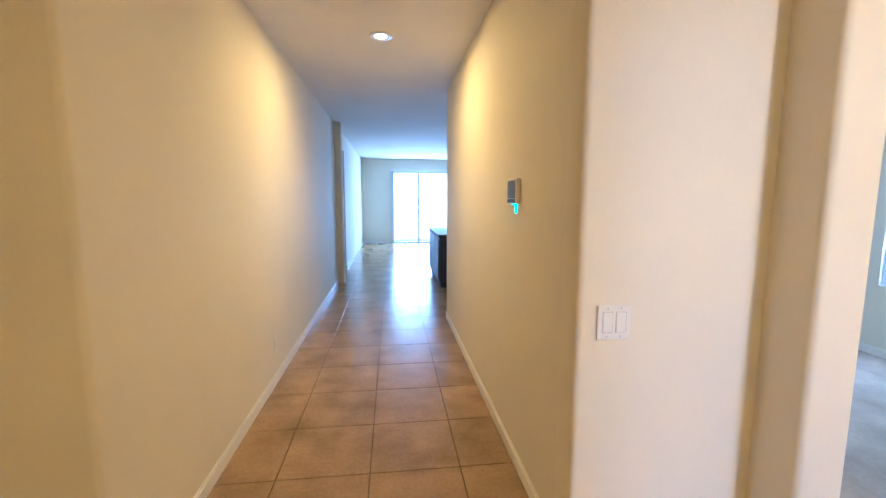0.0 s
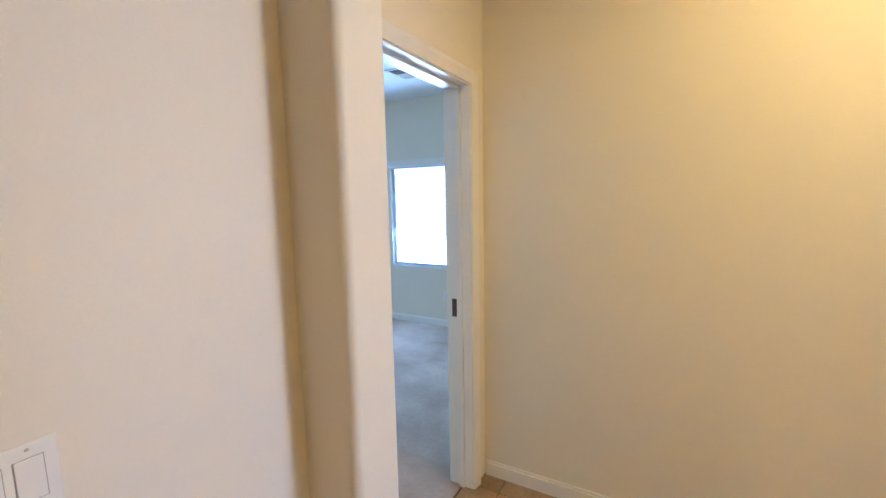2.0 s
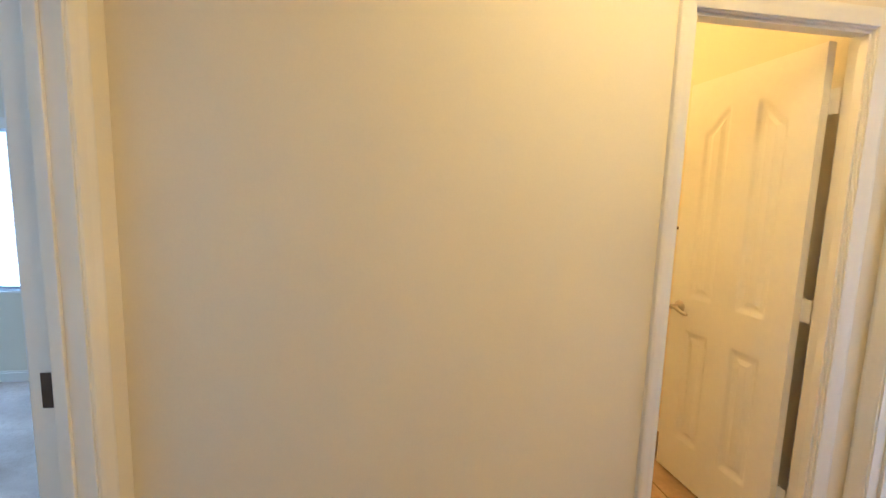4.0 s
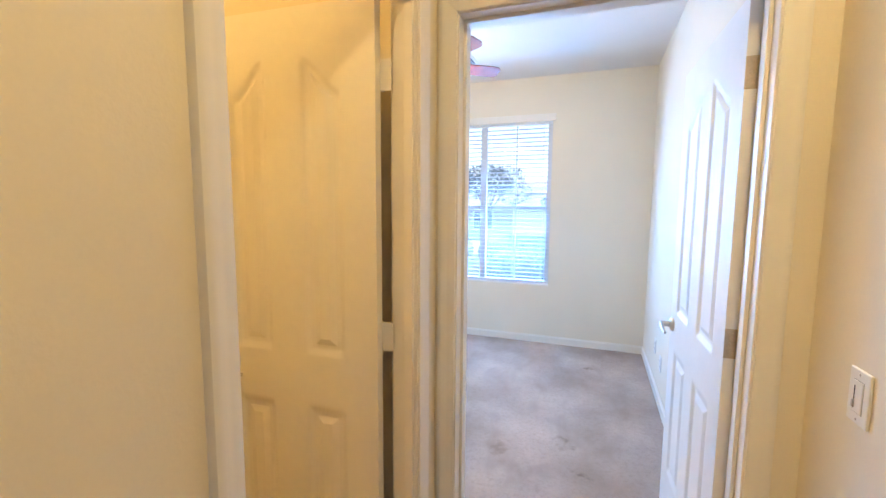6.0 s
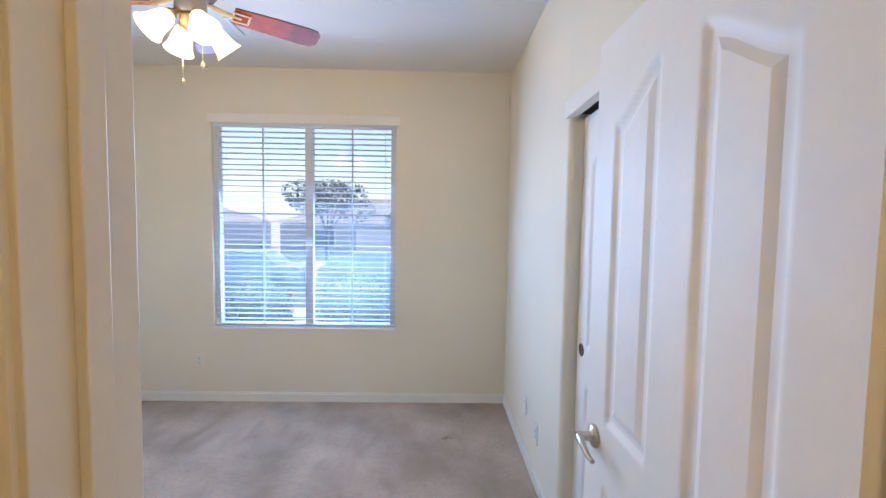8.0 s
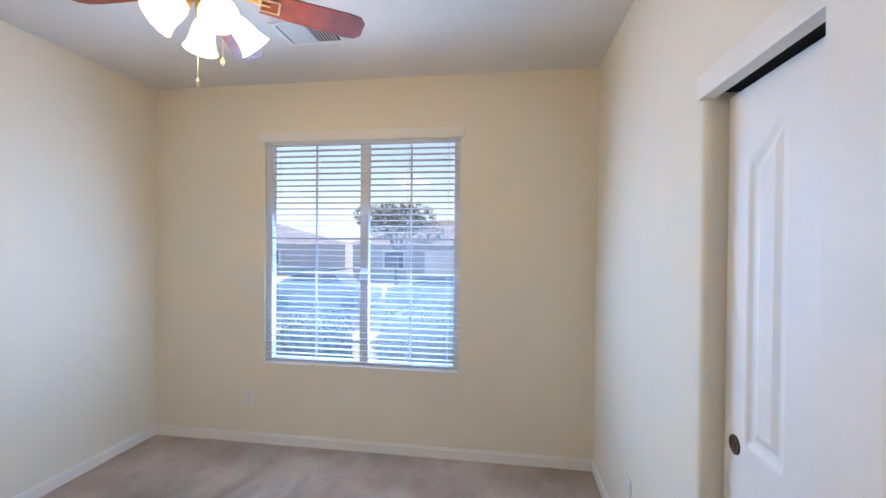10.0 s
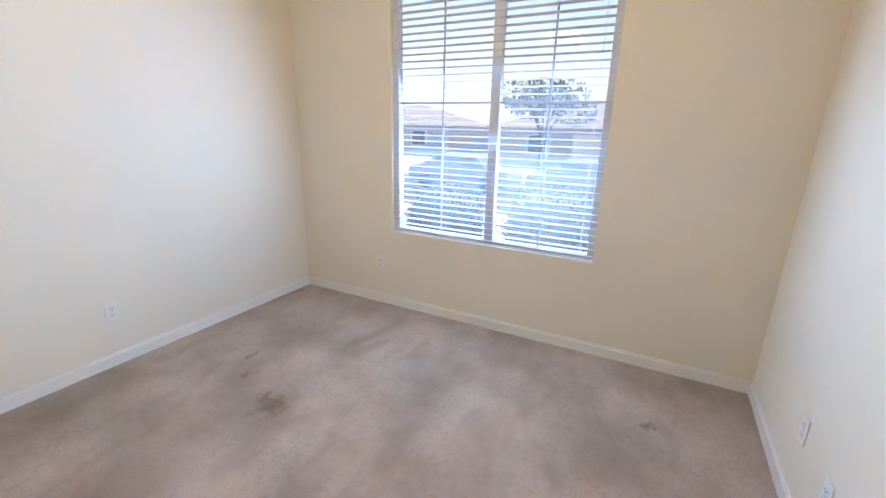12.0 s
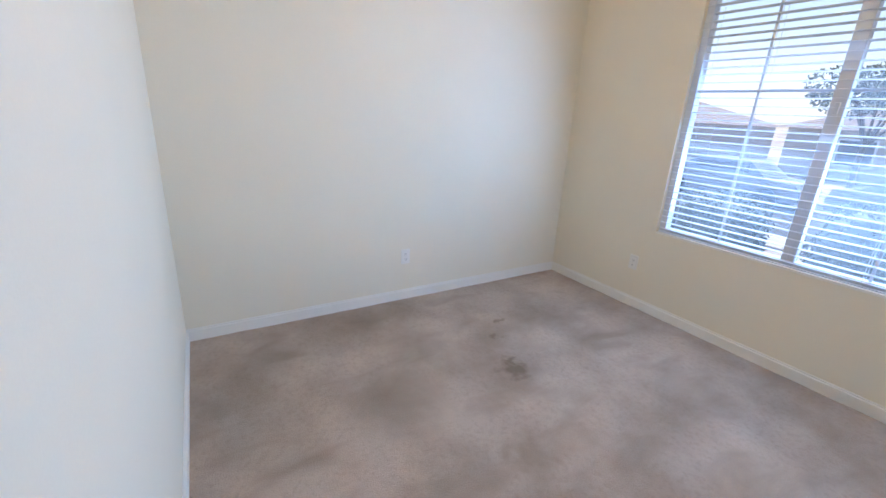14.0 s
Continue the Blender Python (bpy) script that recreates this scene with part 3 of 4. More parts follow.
def blind(label, m, w, z0, z1, tilt, cords, pitch=0.0445):
    """A horizontal blind; local x across, y towards the room, hung between z0 and z1."""
    o = thing("window_blind", label, "blind", m)
    part("valance", boxes((-0.03, 0.0, z1 - 0.012, w + 0.03, 0.016, z1 + 0.062), (-0.03, -0.02, z1 - 0.012, -0.018, 0.0, z1 + 0.062), (w + 0.018, -0.02, z1 - 0.012, w + 0.03, 0.0, z1 + 0.062), bevel=0.003), TRIM, o, "cream valance")
    part("headrail", boxes((0.005, -0.06, z1 - 0.035, w - 0.005, -0.01, z1 + 0.02)), SLAT, o)
    n = int((z1 - 0.04 - z0 - 0.02) / pitch)
    bm = bmesh.new()
    c = [(-0.025, -0.0008), (-0.0125, 0.0014), (0.0, 0.002), (0.0125, 0.0014), (0.025, -0.0008)]
    ring = [[bm.verts.new((x, y, z + s * 0.0012)) for y, z in c] for x in (0, w - 0.012) for s in (-1, 1)]
    lo0, hi0, lo1, hi1 = ring
    for k in range(4):
        bm.faces.new((hi0[k], hi0[k + 1], hi1[k + 1], hi1[k])), bm.faces.new((lo0[k], lo1[k], lo1[k + 1], lo0[k + 1]))
    bm.faces.new((lo0[0], hi0[0], hi1[0], lo1[0])), bm.faces.new((lo0[4], lo1[4], hi1[4], hi0[4]))
    bm.faces.new(hi0 + lo0[::-1]), bm.faces.new(lo1 + hi1[::-1])
    me = mesh("slat", bm, SLAT)
    rng = random.Random(4)
    for k in range(n):
        s = new("slat", me)
        s.parent = o
        s.matrix_basis = pose(0.006, -0.035, z0 + 0.035 + k * pitch, tilt + rng.uniform(-1.2, 1.2), rng.uniform(-0.12, 0.12), 0)
    part("bottom_rail", boxes((0.006, -0.058, z0 + 0.002, w - 0.006, -0.012, z0 + 0.018), bevel=0.002), SLAT, o)
    for x in cords:
        part("ladder_cord", tube(tube(bmesh.new(), [(x, -0.008, z0 + 0.01), (x, -0.008, z1 - 0.02)], 0.0014, 5), [(x, -0.062, z0 + 0.01), (x, -0.062, z1 - 0.02)], 0.0014, 5), SLAT, o)
    return o


window("window_1", "white vinyl two-light window with muntins", pose(2.45, 0, 0, 0, 0, 180), 1.51, 0.622, 2.38, 0.52, True)
blind("white horizontal faux-wood blind, lowered, slats open", pose(0.94, -0.003, 0), 1.51, 0.624, 2.335, 4, (0.09, 0.39, 1.08, 1.42))
window("window_2", "white vinyl window with bright daylight", pose(3.12, 7.78, 0, 0, 0, -90), 0.8, 0.67, 1.88, 0)
blind("white horizontal blind, lowered, slats open", pose(3.117, 6.98, 0, 0, 0, 90), 0.8, 0.675, 1.84, 14, (0.12, 0.68))


# ---- ceiling fan ----
def ceiling_fan(x, y):
    o = thing("ceiling_fan", "ceiling fan with mahogany blades, brass body and four lit glass shades", "ceiling fan", pose(x, y, 0))
    part("canopy", lathe(bmesh.new(), [(0.07, H), (0.068, H - 0.03), (0.045, H - 0.055), (0.015, H - 0.06)], 28), NICKEL, o, "", True)
    part("downrod", lathe(bmesh.new(), [(0.013, H - 0.055), (0.013, 2.59)], 14), NICKEL, o, "", True)
    part("motor_housing", lathe(bmesh.new(), [(0.03, 2.60), (0.09, 2.585), (0.11, 2.55), (0.11, 2.50), (0.085, 2.465), (0.06, 2.455)], 32), BRONZE, o, "dark bronze motor", True)
    part("switch_housing", lathe(bmesh.new(), [(0.058, 2.46), (0.062, 2.45), (0.062, 2.405), (0.05, 2.39), (0.02, 2.385)], 28), NICKEL, o, "brushed nickel housing", True)
    part("light_fitter", lathe(bmesh.new(), [(0.03, 2.392), (0.045, 2.38), (0.042, 2.35), (0.02, 2.325), (0.008, 2.315)], 20), BRASS, o, "brass light fitter", True)
    for k in range(5):
        a = radians(-70.5 + 72 * k)
        r = Matrix.Rotation(a, 4, "Z") @ Matrix.Translation((0, 0, 2.445)) @ Matrix.Rotation(radians(-14), 4, "X")
        arm = tube(bmesh.new(), [r @ Vector(p) for p in ((0.07, 0, 0.012), (0.12, 0.0, 0.0), (0.17, 0.0, -0.006))], 0.009, 8)
        plate = boxes((0.16, -0.032, -0.011, 0.235, -0.024, -0.006), (0.16, 0.024, -0.011, 0.235, 0.032, -0.006), (0.16, -0.024, -0.011, 0.168, 0.024, -0.006), (0.227, -0.024, -0.011, 0.235, 0.024, -0.006), (0.16, -0.005, -0.011, 0.2, 0.005, -0.006))
        bmesh.ops.transform(plate, matrix=r, verts=plate.verts[:])
        bl = bmesh.new()
        outline = [(0.165, -0.05), (0.28, -0.058), (0.49, -0.066), (0.535, -0.06), (0.556, -0.035), (0.558, 0.035), (0.535, 0.06), (0.49, 0.066), (0.28, 0.058), (0.165, 0.05)]
        lo = [bl.verts.new(r @ Vector((px, py, -0.005))) for px, py in outline]
        hi = [bl.verts.new(r @ Vector((px, py, 0.002))) for px, py in outline]
        for i in range(len(outline)):
            q = (i + 1) % len(outline)
            bl.faces.new((lo[i], lo[q], hi[q], hi[i]))
        bl.faces.new(hi), bl.faces.new(lo[::-1])
        b = part("blade", bl, MAHOG, o, "glossy mahogany blade")
        part("blade_arm", arm, BRASS, b, "", True)
        part("mount_plate", plate, BRASS, b)
    for k in range(4):
        a = radians(48 + 90 * k)
        r = Matrix.Rotation(a, 4, "Z") @ Matrix.Translation((0.07, 0, 2.375)) @ Matrix.Rotation(radians(180 - 44), 4, "Y") @ Matrix.Scale(0.93, 4)
        part("socket_arm", lathe(bmesh.new(), [(0.012, -0.05), (0.014, -0.01), (0.024, 0.0), (0.026, 0.02)], 16, r), BRASS, o, "", True)
        sh = bmesh.new()
        pr = [(0.024, 0.012), (0.036, 0.03), (0.044, 0.06), (0.048, 0.09), (0.056, 0.118), (0.066, 0.135), (0.063, 0.1345), (0.053, 0.117), (0.045, 0.09), (0.041, 0.06), (0.033, 0.03), (0.021, 0.014)]
        lathe(sh, pr, 24, r)
        s = part("shade", sh, SHADE, o, "lit frosted bell-shaped glass shade", True)
        s.visible_shadow = False
    for dx, dy, zb in ((0.02, 0.03, 2.115), (-0.03, -0.03, 2.21)):
        c = part("pull_chain", tube(bmesh.new(), [(dx, dy, 2.385), (dx, dy, zb)], 0.0013, 6), NICKEL, o)
        part("pendant", lathe(bmesh.new(), [(0.002, zb + 0.004), (0.006, zb - 0.004), (0.007, zb - 0.014), (0.003, zb - 0.026)], 12, Matrix.Translation((dx, dy, 0))), NICKEL, c, "", True)
    return o


ceiling_fan(*FAN)


# ---- fixtures ----
def can_light(x, y):
    o = thing("recessed_light", "lit white recessed ceiling light", "ceiling light", pose(x, y, 0), "recessed lights")
    part("trim_ring", lathe(bmesh.new(), [(0.07, H - 0.001), (0.095, H - 0.001), (0.095, H - 0.006), (0.088, H - 0.010), (0.07, H - 0.008)], 36), PLASTIC, o, "", True)
    b = part("lens", lathe(bmesh.new(), [(0.069, H - 0.002), (0.069, H - 0.007), (0.01, H - 0.0095)], 32), BULB, o, "glowing lens", True)
    b.visible_shadow = False


# The second, in the foyer, is an unseen fixture added with its light.
can_light(-1.54, 7.93), can_light(-1.54, 3.4), can_light(0.22, 4.15)


def vent(x, y, z, w, d, turn=0):
    o = thing("ceiling_vent", "white louvred ceiling air vent", "vent", pose(x, y, z, 0, 0, turn))
    part("frame", boxes((-w / 2, -d / 2, -0.008, w / 2, -d / 2 + 0.025, -0.001), (-w / 2, d / 2 - 0.025, -0.008, w / 2, d / 2, -0.001), (-w / 2, -d / 2 + 0.025, -0.008, -w / 2 + 0.025, d / 2 - 0.025, -0.001), (w / 2 - 0.025, -d / 2 + 0.025, -0.008, w / 2, d / 2 - 0.025, -0.001), bevel=0.002), PLASTIC, o)
    # A flat dark sheet paints the shade inside the duct.
    part("backing", boxes((-w / 2 + 0.02, -d / 2 + 0.02, -0.0025, w / 2 - 0.02, d / 2 - 0.02, -0.001)), SLOT, o, "dark sheet for the shade in the duct")
    part("divider", boxes((-0.008, -d / 2 + 0.025, -0.009, 0.008, d / 2 - 0.025, -0.003)), PLASTIC, o)
    n = int((w / 2 - 0.04) / 0.019)
    for s in (-1, 1):
        for k in range(n):
            bm = boxes((-0.0065, -d / 2 + 0.026, -0.001, 0.0065, d / 2 - 0.026, 0.001))
            bmesh.ops.transform(bm, matrix=Matrix.Translation((s * (0.02 + k * 0.019), 0, -0.0075)) @ Matrix.Rotation(radians(35 * s), 4, "Y"), verts=bm.verts[:])
            part("slat", bm, PLASTIC, o)


vent(1.75, 0.70, H, 0.36, 0.26, 45 - 45), vent(2.25, 6.95, HA, 0.32, 0.22)


def outlet(m, label="white duplex wall outlet"):
    """Local y points out of the wall; the origin is the plate's middle."""
    o = thing("wall_outlet", label, "outlet", m, "wall outlets")
    part("plate", boxes((-0.035, 0, -0.057, 0.035, 0.006, 0.057), bevel=0.002), PLASTIC, o)
    for dz in (-0.02, 0.02):
        r = part("receptacle", boxes((-0.017, 0.006, dz - 0.014, 0.017, 0.0085, dz + 0.014), bevel=0.002), PLASTIC, o)
        # Raised dark bars paint the shade inside the slots.
        part("slots", boxes((-0.008, 0.0085, dz - 0.003, -0.006, 0.009, dz + 0.006), (0.006, 0.0085, dz - 0.003, 0.008, 0.009, dz + 0.006), (-0.002, 0.0085, dz - 0.010, 0.002, 0.009, dz - 0.006)), SLOT, r)
    part("screw", lathe(bmesh.new(), [(0.003, 0), (0.002, 0.001)], 8, pose(0, 0.006, 0, -90)), NICKEL, o)


outlet(pose(3.39, 1.558, 0.345, 0, 0, 90)), outlet(pose(2.573, 0, 0.353)), outlet(pose(0, 0.82, 0.35, 0, 0, -90)), outlet(pose(0, 1.12, 0.31, 0, 0, -90))
outlet(pose(-2.42, 7.807, 0.32, 0, 0, -90)), outlet(pose(-2.42, 11.3, 0.32, 0, 0, -90)), outlet(pose(3.12, 7.05, 0.36, 0, 0, 90))


def switch(m, gangs, label, toggle=False):
    o = thing("light_switch", label, "switch", m)
    w = 0.035 + 0.023 * (gangs - 1)
    part("plate", boxes((-w, 0, -0.057, w, 0.0065, 0.057), bevel=0.0025), PLASTIC, o)
    for k in range(gangs):
        x = (k - (gangs - 1) / 2) * 0.046
        bm = boxes((x - 0.0165, 0.0, -0.033, x + 0.0165, 0.0085, 0.033), bevel=0.001)
        r = part("rocker", bm, PLASTIC, o)
        # Grey strips paint the shade in the gap round the rocker.
        part("rocker_edge", boxes((x - 0.018, 0.0065, -0.0345, x - 0.0168, 0.0068, 0.0345), (x + 0.0168, 0.0065, -0.0345, x + 0.018, 0.0068, 0.0345), (x - 0.018, 0.0065, 0.0333, x + 0.018, 0.0068, 0.0345), (x - 0.018, 0.0065, -0.0345, x + 0.018, 0.0068, -0.0333)), GAP_SHADE, r)
        if toggle:
            part("slider", boxes((x + 0.008, 0.0085, -0.026, x + 0.0105, 0.0092, 0.022)), SLOT, r, "dark dimmer slot")
            part("slider", boxes((x + 0.0065, 0.0085, -0.024, x + 0.012, 0.012, -0.008), bevel=0.001), NICKEL, r)
        for dz in (-0.047, 0.047):
            part("screw", lathe(bmesh.new(), [(0.003, 0), (0.002, 0.001)], 8, pose(x, 0.0065, dz, -90)), NICKEL, o)


switch(pose(-0.758, 5.66, 1.088, 0, 0, 180), 2, "white double rocker light switch")
switch(pose(-0.034, 3.40, 1.07, 0, 0, -90), 1, "white single dimmer light switch", True)

kp = thing("wall_keypad", "white wall keypad with grey screen and teal light", "keypad", pose(-0.797, 6.645, 1.525, 0, 0, 90))
part("housing", boxes((-0.085, 0, -0.065, 0.085, 0.026, 0.07), bevel=0.006), PLASTIC, kp)
part("screen", boxes((-0.072, 0.026, -0.035, 0.072, 0.028, 0.06), bevel=0.0008), mat("screen_grey", (0.10, 0.10, 0.11), 0.45, var=0.05, bump=0), kp, "grey display")
part("button_strip", boxes((-0.072, 0.026, -0.058, 0.072, 0.028, -0.038), bevel=0.0008), SCREEN, kp, "dark button strip")
part("indicator", boxes((-0.035, 0.004, -0.069, 0.02, 0.02, -0.0655)), TEAL, kp, "teal glowing indicator")
part("indicator", boxes((-0.022, 0.0, -0.115, 0.004, 0.004, -0.069), bevel=0.001), TEAL, kp, "teal glowing indicator")

# Dark rod on the south wall of the closet room.
bar = thing("wall_rod", "dark wall-mounted rod in the closet room", "towel bar", pose(0, 0, 0))
part("bar", tube(bmesh.new(), [(1.75, 3.235, 1.31), (2.45, 3.235, 1.31)], 0.008, 10), BRONZE, bar, "", True)
for x in (1.75, 2.45):
    part("bracket", boxes((x - 0.012, 3.175, 1.29, x + 0.012, 3.243, 1.325), bevel=0.003), BRONZE, bar)

# kitchen island
isl = thing("kitchen_island", "dark painted kitchen island with stone top", "kitchen island")
part("body", boxes((-0.70, 11.2, 0.1, 0.3, 12.9, 0.86), bevel=0.004), ISLAND, isl)
part("toe_kick", boxes((-0.67, 11.25, 0, 0.25, 12.85, 0.1)), SLOT, isl)
for k in range(3):
    part("side_panel", boxes((-0.712, 11.24 + k * 0.56, 0.14, -0.70, 11.74 + k * 0.56, 0.82), bevel=0.004), ISLAND, isl)
part("end_panel", boxes((-0.68, 11.185, 0.14, 0.26, 11.2, 0.82), bevel=0.004), ISLAND, isl)
part("countertop", boxes((-0.72, 11.18, 0.86, 0.34, 12.94, 0.9), bevel=0.006), STONE, isl, "polished dark stone top")

# sliding glass door with vertical blinds
sl = thing("window_3", "white sliding glass patio door", "sliding door", kind="structure")
part("frame", boxes((-1.44, 18.45, 0, -1.38, 18.53, 2.38), (0.84, 18.45, 0, 0.9, 18.53, 2.38), (-1.38, 18.45, 2.32, 0.84, 18.53, 2.38), (-1.38, 18.45, 0, 0.84, 18.53, 0.05), bevel=0.004), VINYL, sl)
part("stile", boxes((-0.6, 18.455, 0.05, -0.53, 18.525, 2.32), bevel=0.004), VINYL, sl)
for a, b in ((-1.38, -0.6), (-0.53, 0.84)):
    p = part("pane", boxes((a, 18.485, 0.05, b, 18.491, 2.32)), GLASS, sl, "clear glass")
    p.visible_shadow = False
part("handle", boxes((-0.58, 18.435, 0.95, -0.55, 18.455, 1.15), bevel=0.004), VINYL, sl)
vb = thing("vertical_blind", "white vertical blind stacked open at the patio door", "blind")
part("headrail", boxes((-1.5, 18.36, 2.40, 0.96, 18.415, 2.46), bevel=0.004), TRIM, vb)
for k in range(7):
    part("vane", boxes((-1.49 + k * 0.012, 18.34, 0.03, -1.487 + k * 0.012, 18.41, 2.4)), SLAT, vb)

# ---- outdoors ----
STREET = -1.05   # the street lies below the house


def slope():
    """One sheet of ground that falls from the house to the street."""
    bm = bmesh.new()
    rows = [[bm.verts.new((x, y, z)) for x in (-400, 400)] for y, z in ((400, -0.18), (-2.5, -0.18), (-4.0, -0.34), (-6.5, -0.9), (-8.0, STREET - 0.05), (-400, STREET - 0.05))]
    for a, b in zip(rows, rows[1:]):
        bm.faces.new((a[0], a[1], b[1], b[0]))
    return bm


ground = setting("ground", slope(), GRAVEL, "pale desert gravel ground", "ground")
setting("patio", boxes((-4, 18.56, -0.18, 5.2, 23, -0.03)), CONC, "pale concrete patio slab", "patio")
setting("road", boxes((-80, -15.5, STREET - 0.05, 80, -8.5, STREET)), ROADM, "dark asphalt street", "road")
setting("pavement", boxes((-80, -8.5, STREET - 0.05, 80, -7.3, STREET + 0.12), (-80, -17.0, STREET - 0.05, 80, -15.5, STREET + 0.12)), CONC, "pale concrete pavement with kerb", "pavement")


def leaves(bm, rng, c, r, n, size, square=0.0):
    for _ in range(n):
        d = Vector((rng.gauss(0, 1), rng.gauss(0, 1), rng.gauss(0, 1))).normalized() * (rng.uniform(0.55, 1.0) ** 0.5)
        d = d.lerp(d / (abs(d.x) ** 4 + abs(d.y) ** 4 + abs(d.z) ** 4) ** 0.25 * d.length, square)
        p = Vector(c) + Vector((d.x * r[0], d.y * r[1], d.z * r[2])) * (1 + 0.12 * noise.noise(d * 2.5))
        q = Euler((rng.uniform(0, 6.3), rng.uniform(0, 6.3), rng.uniform(0, 6.3))).to_matrix()
        s = size * rng.uniform(0.6, 1.3)
        bm.faces.new([bm.verts.new(p + q @ Vector(v)) for v in ((-s, 0, 0), (0, -s * 0.45, 0), (s, 0, 0), (0, s * 0.45, s * 0.2))])
    return bm


def shrub(x, y, r, h, seed):
    rng = random.Random(seed)
    o = thing("shrub", "clipped rounded dark green shrub under the window", "shrub", pose(x, y, -0.18), "shrubs")
    part("stem", tube(bmesh.new(), [(0, 0, 0), (0.02, 0.01, h * 0.3), (0.0, 0, h * 0.6)], [0.03, 0.025, 0.01], 7), BARK, o)
    core = bmesh.new()
    bmesh.ops.create_icosphere(core, subdivisions=4, radius=1)
    for v in core.verts:
        v.co = v.co.lerp(v.co / (abs(v.co.x) ** 4 + abs(v.co.y) ** 4 + abs(v.co.z) ** 4) ** 0.25, 0.7)
        k = 0.9 + 0.12 * noise.noise(v.co * 4) + 0.05 * noise.noise(v.co * 14)
        v.co = Vector((v.co.x * r * k, v.co.y * r * k, h * 0.55 + v.co.z * h * 0.45 * k))
    part("inner_twigs", core, LEAF, o, "dense inner foliage", True)
    part("crown", leaves(leaves(bmesh.new(), rng, (0, 0, h * 0.55), (r, r, h * 0.47), 6500, 0.022, 0.7), rng, (0, 0, h * 0.5), (r * 0.7, r * 0.7, h * 0.36), 1500, 0.04, 0.7), LEAF, o, "dense small leaves")


shrub(2.62, -1.25, 0.38, 1.0, 3), shrub(1.48, -1.25, 0.44, 1.1, 5)


def tree(x, y, h, r, seed):
    rng = random.Random(seed)
    o = thing("tree", "small desert tree with an airy green crown", "tree", pose(x, y, STREET - 0.05), "street trees")
    bm = tube(bmesh.new(), [(0, 0, 0), (0.06, 0.03, h * 0.25), (0.0, 0.1, h * 0.5)], [0.14, 0.11, 0.08], 9)
    cr = bmesh.new()
    for k in range(7):
        a = k * 0.9 + rng.uniform(-0.2, 0.2)
        e = Vector((math.cos(a) * r * 0.65, math.sin(a) * r * 0.65, h * rng.uniform(0.62, 0.92)))
        tube(bm, [(0.0, 0.08, h * 0.42), e * 0.55 + Vector((0, 0, h * 0.3)), e], [0.06, 0.04, 0.012], 6)
        leaves(cr, rng, e, (r * 0.5, r * 0.5, h * 0.16), 420, 0.09)
    leaves(cr, rng, (0, 0, h * 0.85), (r * 0.6, r * 0.6, h * 0.18), 500, 0.09)
    part("trunk", bm, BARK, o)
    part("crown", cr, LEAF, o)


tree(6.6, -20, 4.7, 2.3, 8), tree(2.0, -23, 3.8, 1.6, 9), tree(-6.0, -20, 4.6, 1.8, 11)


def house(x, y, w, d, h, label):
    o = thing("house", label, "house", pose(x, y, STREET - 0.05), "houses opposite")
    part("wall", boxes((-w / 2, -d / 2, 0, w / 2, d / 2, h)), STUCCO, o)
    bm = bmesh.new()
    e = 0.5
    b = [bm.verts.new(v) for v in ((-w / 2 - e, -d / 2 - e, h), (w / 2 + e, -d / 2 - e, h), (w / 2 + e, d / 2 + e, h), (-w / 2 - e, d / 2 + e, h))]
    t = [bm.verts.new(v) for v in ((-w / 2 + d / 2, 0, h + d * 0.2), (w / 2 - d / 2, 0, h + d * 0.2))]
    bm.faces.new((b[0], b[1], t[1], t[0])), bm.faces.new((b[2], b[3], t[0], t[1])), bm.faces.new((b[1], b[2], t[1])), bm.faces.new((b[3], b[0], t[0])), bm.faces.new(b)
    part("roof", bm, ROOF, o)
    for fx in (-0.3, 0.28):
        q = part("window", boxes((fx * w - 0.7, d / 2, 0.9, fx * w + 0.7, d / 2 + 0.02, 2.1)), SCREEN, o)
        part("frame", boxes((fx * w - 0.78, d / 2, 0.82, fx * w - 0.7, d / 2 + 0.05, 2.18), (fx * w + 0.7, d / 2, 0.82, fx * w + 0.78, d / 2 + 0.05, 2.18), (fx * w - 0.7, d / 2, 2.1, fx * w + 0.7, d / 2 + 0.05, 2.18), (fx * w - 0.7, d / 2, 0.82, fx * w + 0.7, d / 2 + 0.05, 0.9)), VINYL, q)
    part("garage_door", boxes((-0.12 * w, d / 2, 0, 0.12 * w, d / 2 + 0.03, 2.2)), TRIM, o)


house(4.5, -31, 14, 10, 2.6, "tan stucco house with a hipped tile roof across the street")
house(25, -36, 14, 10, 2.6, "tan stucco house with a hipped tile roof across the street")
house(-15, -32, 14, 10, 2.6, "tan stucco house with a hipped tile roof across the street")


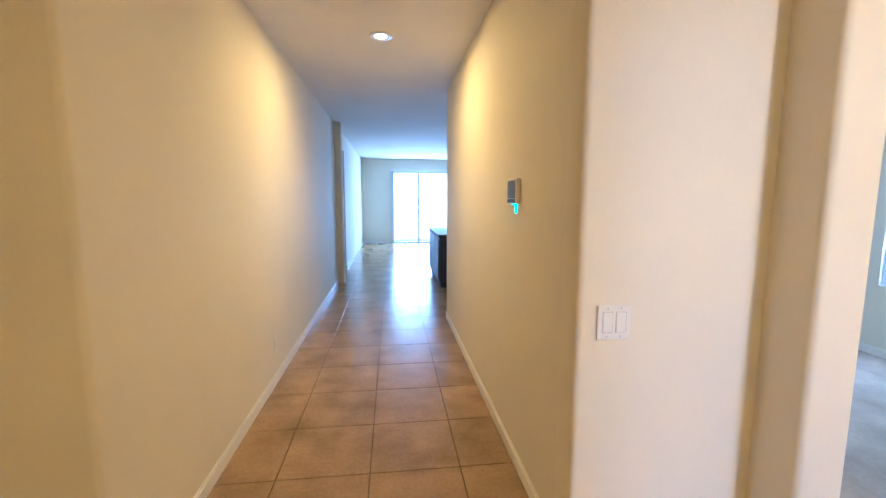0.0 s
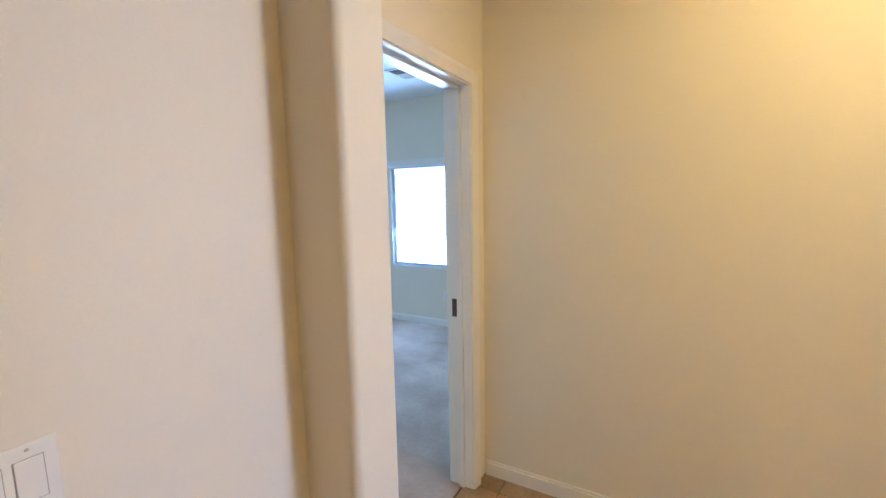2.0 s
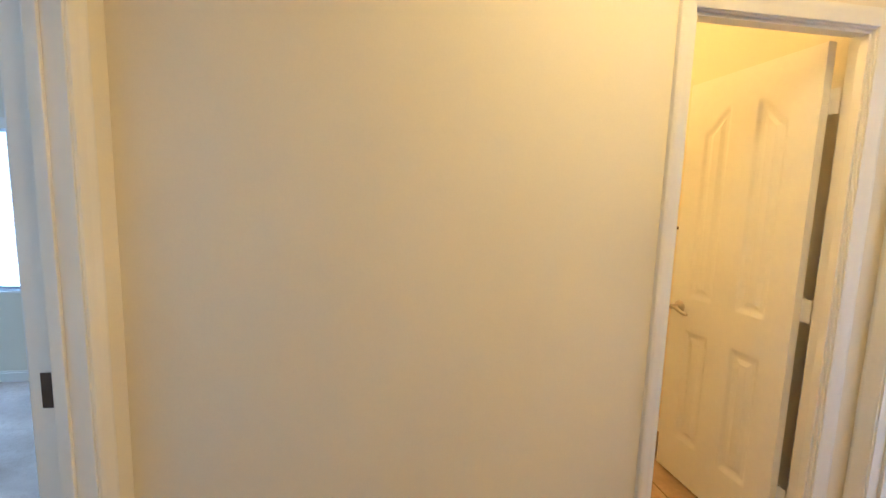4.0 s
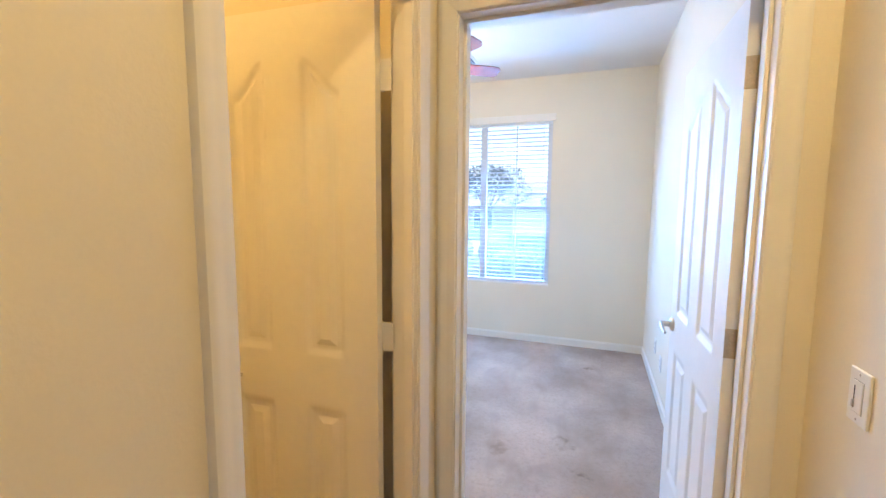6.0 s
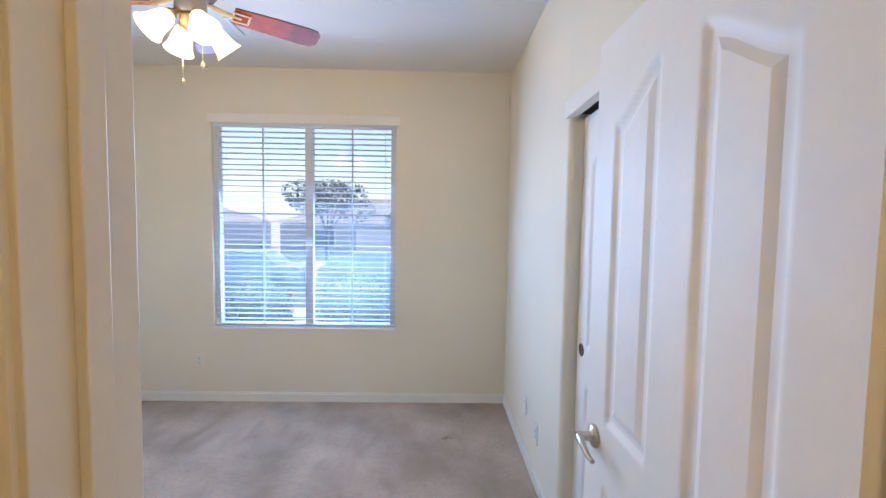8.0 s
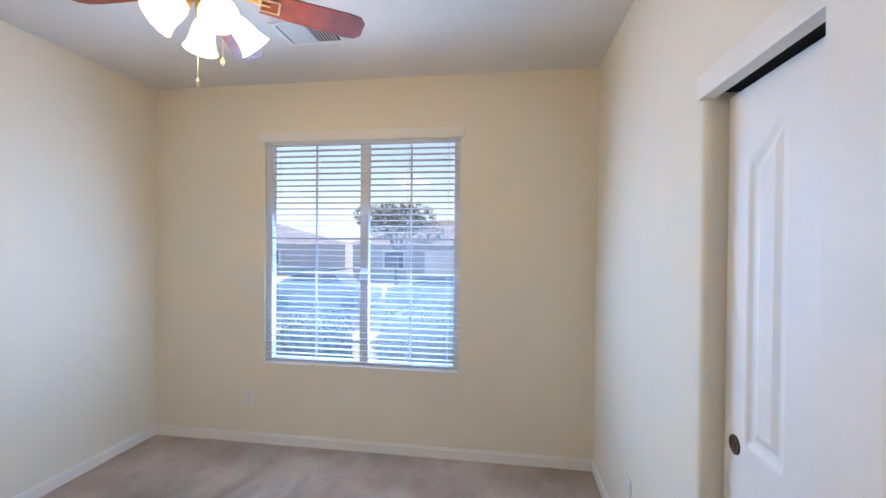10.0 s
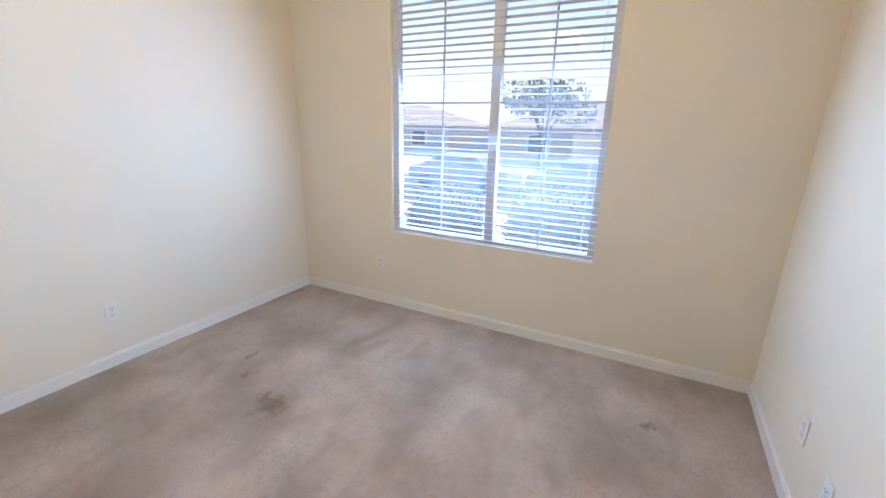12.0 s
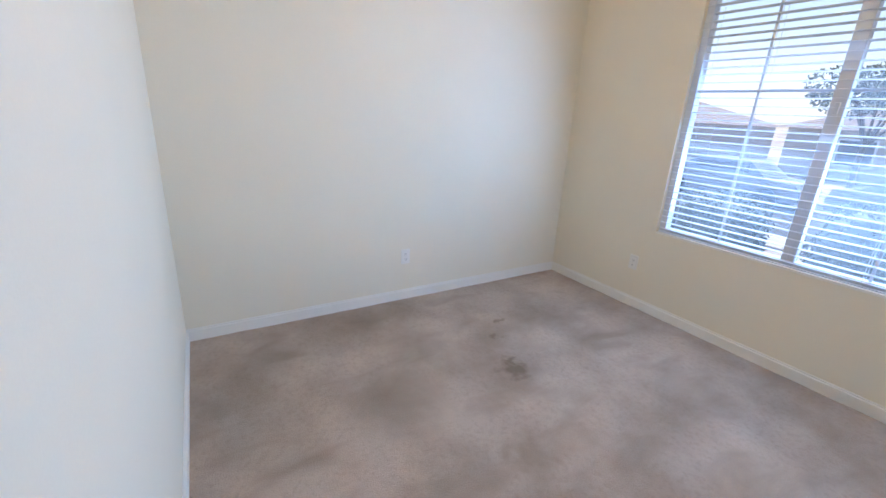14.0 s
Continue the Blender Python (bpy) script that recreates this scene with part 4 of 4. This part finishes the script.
def car(x, y, label):
    o = thing("car", label, "car", pose(x, y, STREET))
    bm = bmesh.new()
    side = [(-2.2, 0.3), (-2.25, 0.65), (-2.1, 0.85), (-1.3, 0.92), (-0.7, 1.4), (0.9, 1.42), (1.6, 0.98), (2.15, 0.9), (2.25, 0.6), (2.2, 0.3)]
    a = [bm.verts.new((px, -0.85 if pz < 1 else -0.68, pz)) for px, pz in side]
    b = [bm.verts.new((px, 0.85 if pz < 1 else 0.68, pz)) for px, pz in side]
    for i in range(len(side)):
        q = (i + 1) % len(side)
        bm.faces.new((a[i], a[q], b[q], b[i]))
    bm.faces.new(a[::-1]), bm.faces.new(b)
    part("body", bm, CARP, o)
    part("side_window", boxes((-0.75, 0.70, 0.98, 0.95, 0.80, 1.32)), SCREEN, o)
    for wx in (-1.4, 1.4):
        for wy in (-0.8, 0.8):
            part("wheel", lathe(bmesh.new(), [(0.2, -0.1), (0.32, -0.09), (0.32, 0.09), (0.2, 0.1)], 20, pose(wx, wy, 0.32, 90)), RUBBER, o)


car(8.0, -13.4, "grey parked car on the street"), car(2.9, -13.4, "grey parked car on the street")

# ---- floor tiles ----
TW, TL = 0.497, 0.503
TX0, TY0 = -1.608, 6.555


def tile_mesh(w, l):
    bm = bmesh.new()
    g, b = 0.003, 0.001
    r0 = [(g, g), (w - g, g), (w - g, l - g), (g, l - g)]
    r1 = [(g + b, g + b), (w - g - b, g + b), (w - g - b, l - g - b), (g + b, l - g - b)]
    lo = [bm.verts.new((x, y, -0.007)) for x, y in r0]
    md = [bm.verts.new((x, y, -0.001)) for x, y in r0]
    hi = [bm.verts.new((x, y, 0.0)) for x, y in r1]
    for i in range(4):
        q = (i + 1) % 4
        bm.faces.new((lo[i], lo[q], md[q], md[i])), bm.faces.new((md[i], md[q], hi[q], hi[i]))
    bm.faces.new(hi)
    return mesh("tile", bm, TILE)


def clear(x, y):
    """Whether the middle of a tile lies on tiled floor."""
    if x < -2.45 and not (12.0 < y < 13.25 or y < 5.8):
        return False
    if x < -0.85 or y > 9.54 or (x < 0 and 3.6 < y < 5.66):
        return True
    if x < 1.25 and 3.0 < y < 5.72:
        return True
    return 1.0 < x < 2.95 and 3.15 < y < 4.9


cache = {}
rest = bmesh.new()
count = 0
for j in range(-12, 25):
    for i in range(-5, 14):
        x0, y0 = TX0 + i * TW, TY0 + j * TL
        x1, y1 = x0 + TW, y0 + TL
        x0, x1, y1, y0 = max(x0, -3.7), min(x1, 5.0), min(y1, 18.44), max(y0, 0.9)
        if y0 < 5.73 < y1 and x0 > -0.2:
            y1 = 5.73
        if y0 < 3.11 < y1 and x0 > -0.2:
            y0 = 3.11
        if x1 - x0 < 0.03 or y1 - y0 < 0.03 or not clear((x0 + x1) / 2, (y0 + y1) / 2):
            continue
        if y1 < 13 and x0 < 2.0 and count < 295:
            key = (round(x1 - x0, 3), round(y1 - y0, 3))
            if key not in cache:
                cache[key] = tile_mesh(*key)
            t = new("tile", cache[key])
            t.parent = floor
            t.location = (x0, y0, 0)
            count += 1
        else:
            box(rest, x0 + 0.003, y0 + 0.003, -0.0065, x1 - 0.003, y1 - 0.003, 0)
far = part("far_tiles", rest, TILE, floor)
tagged(far, kind="stuff")
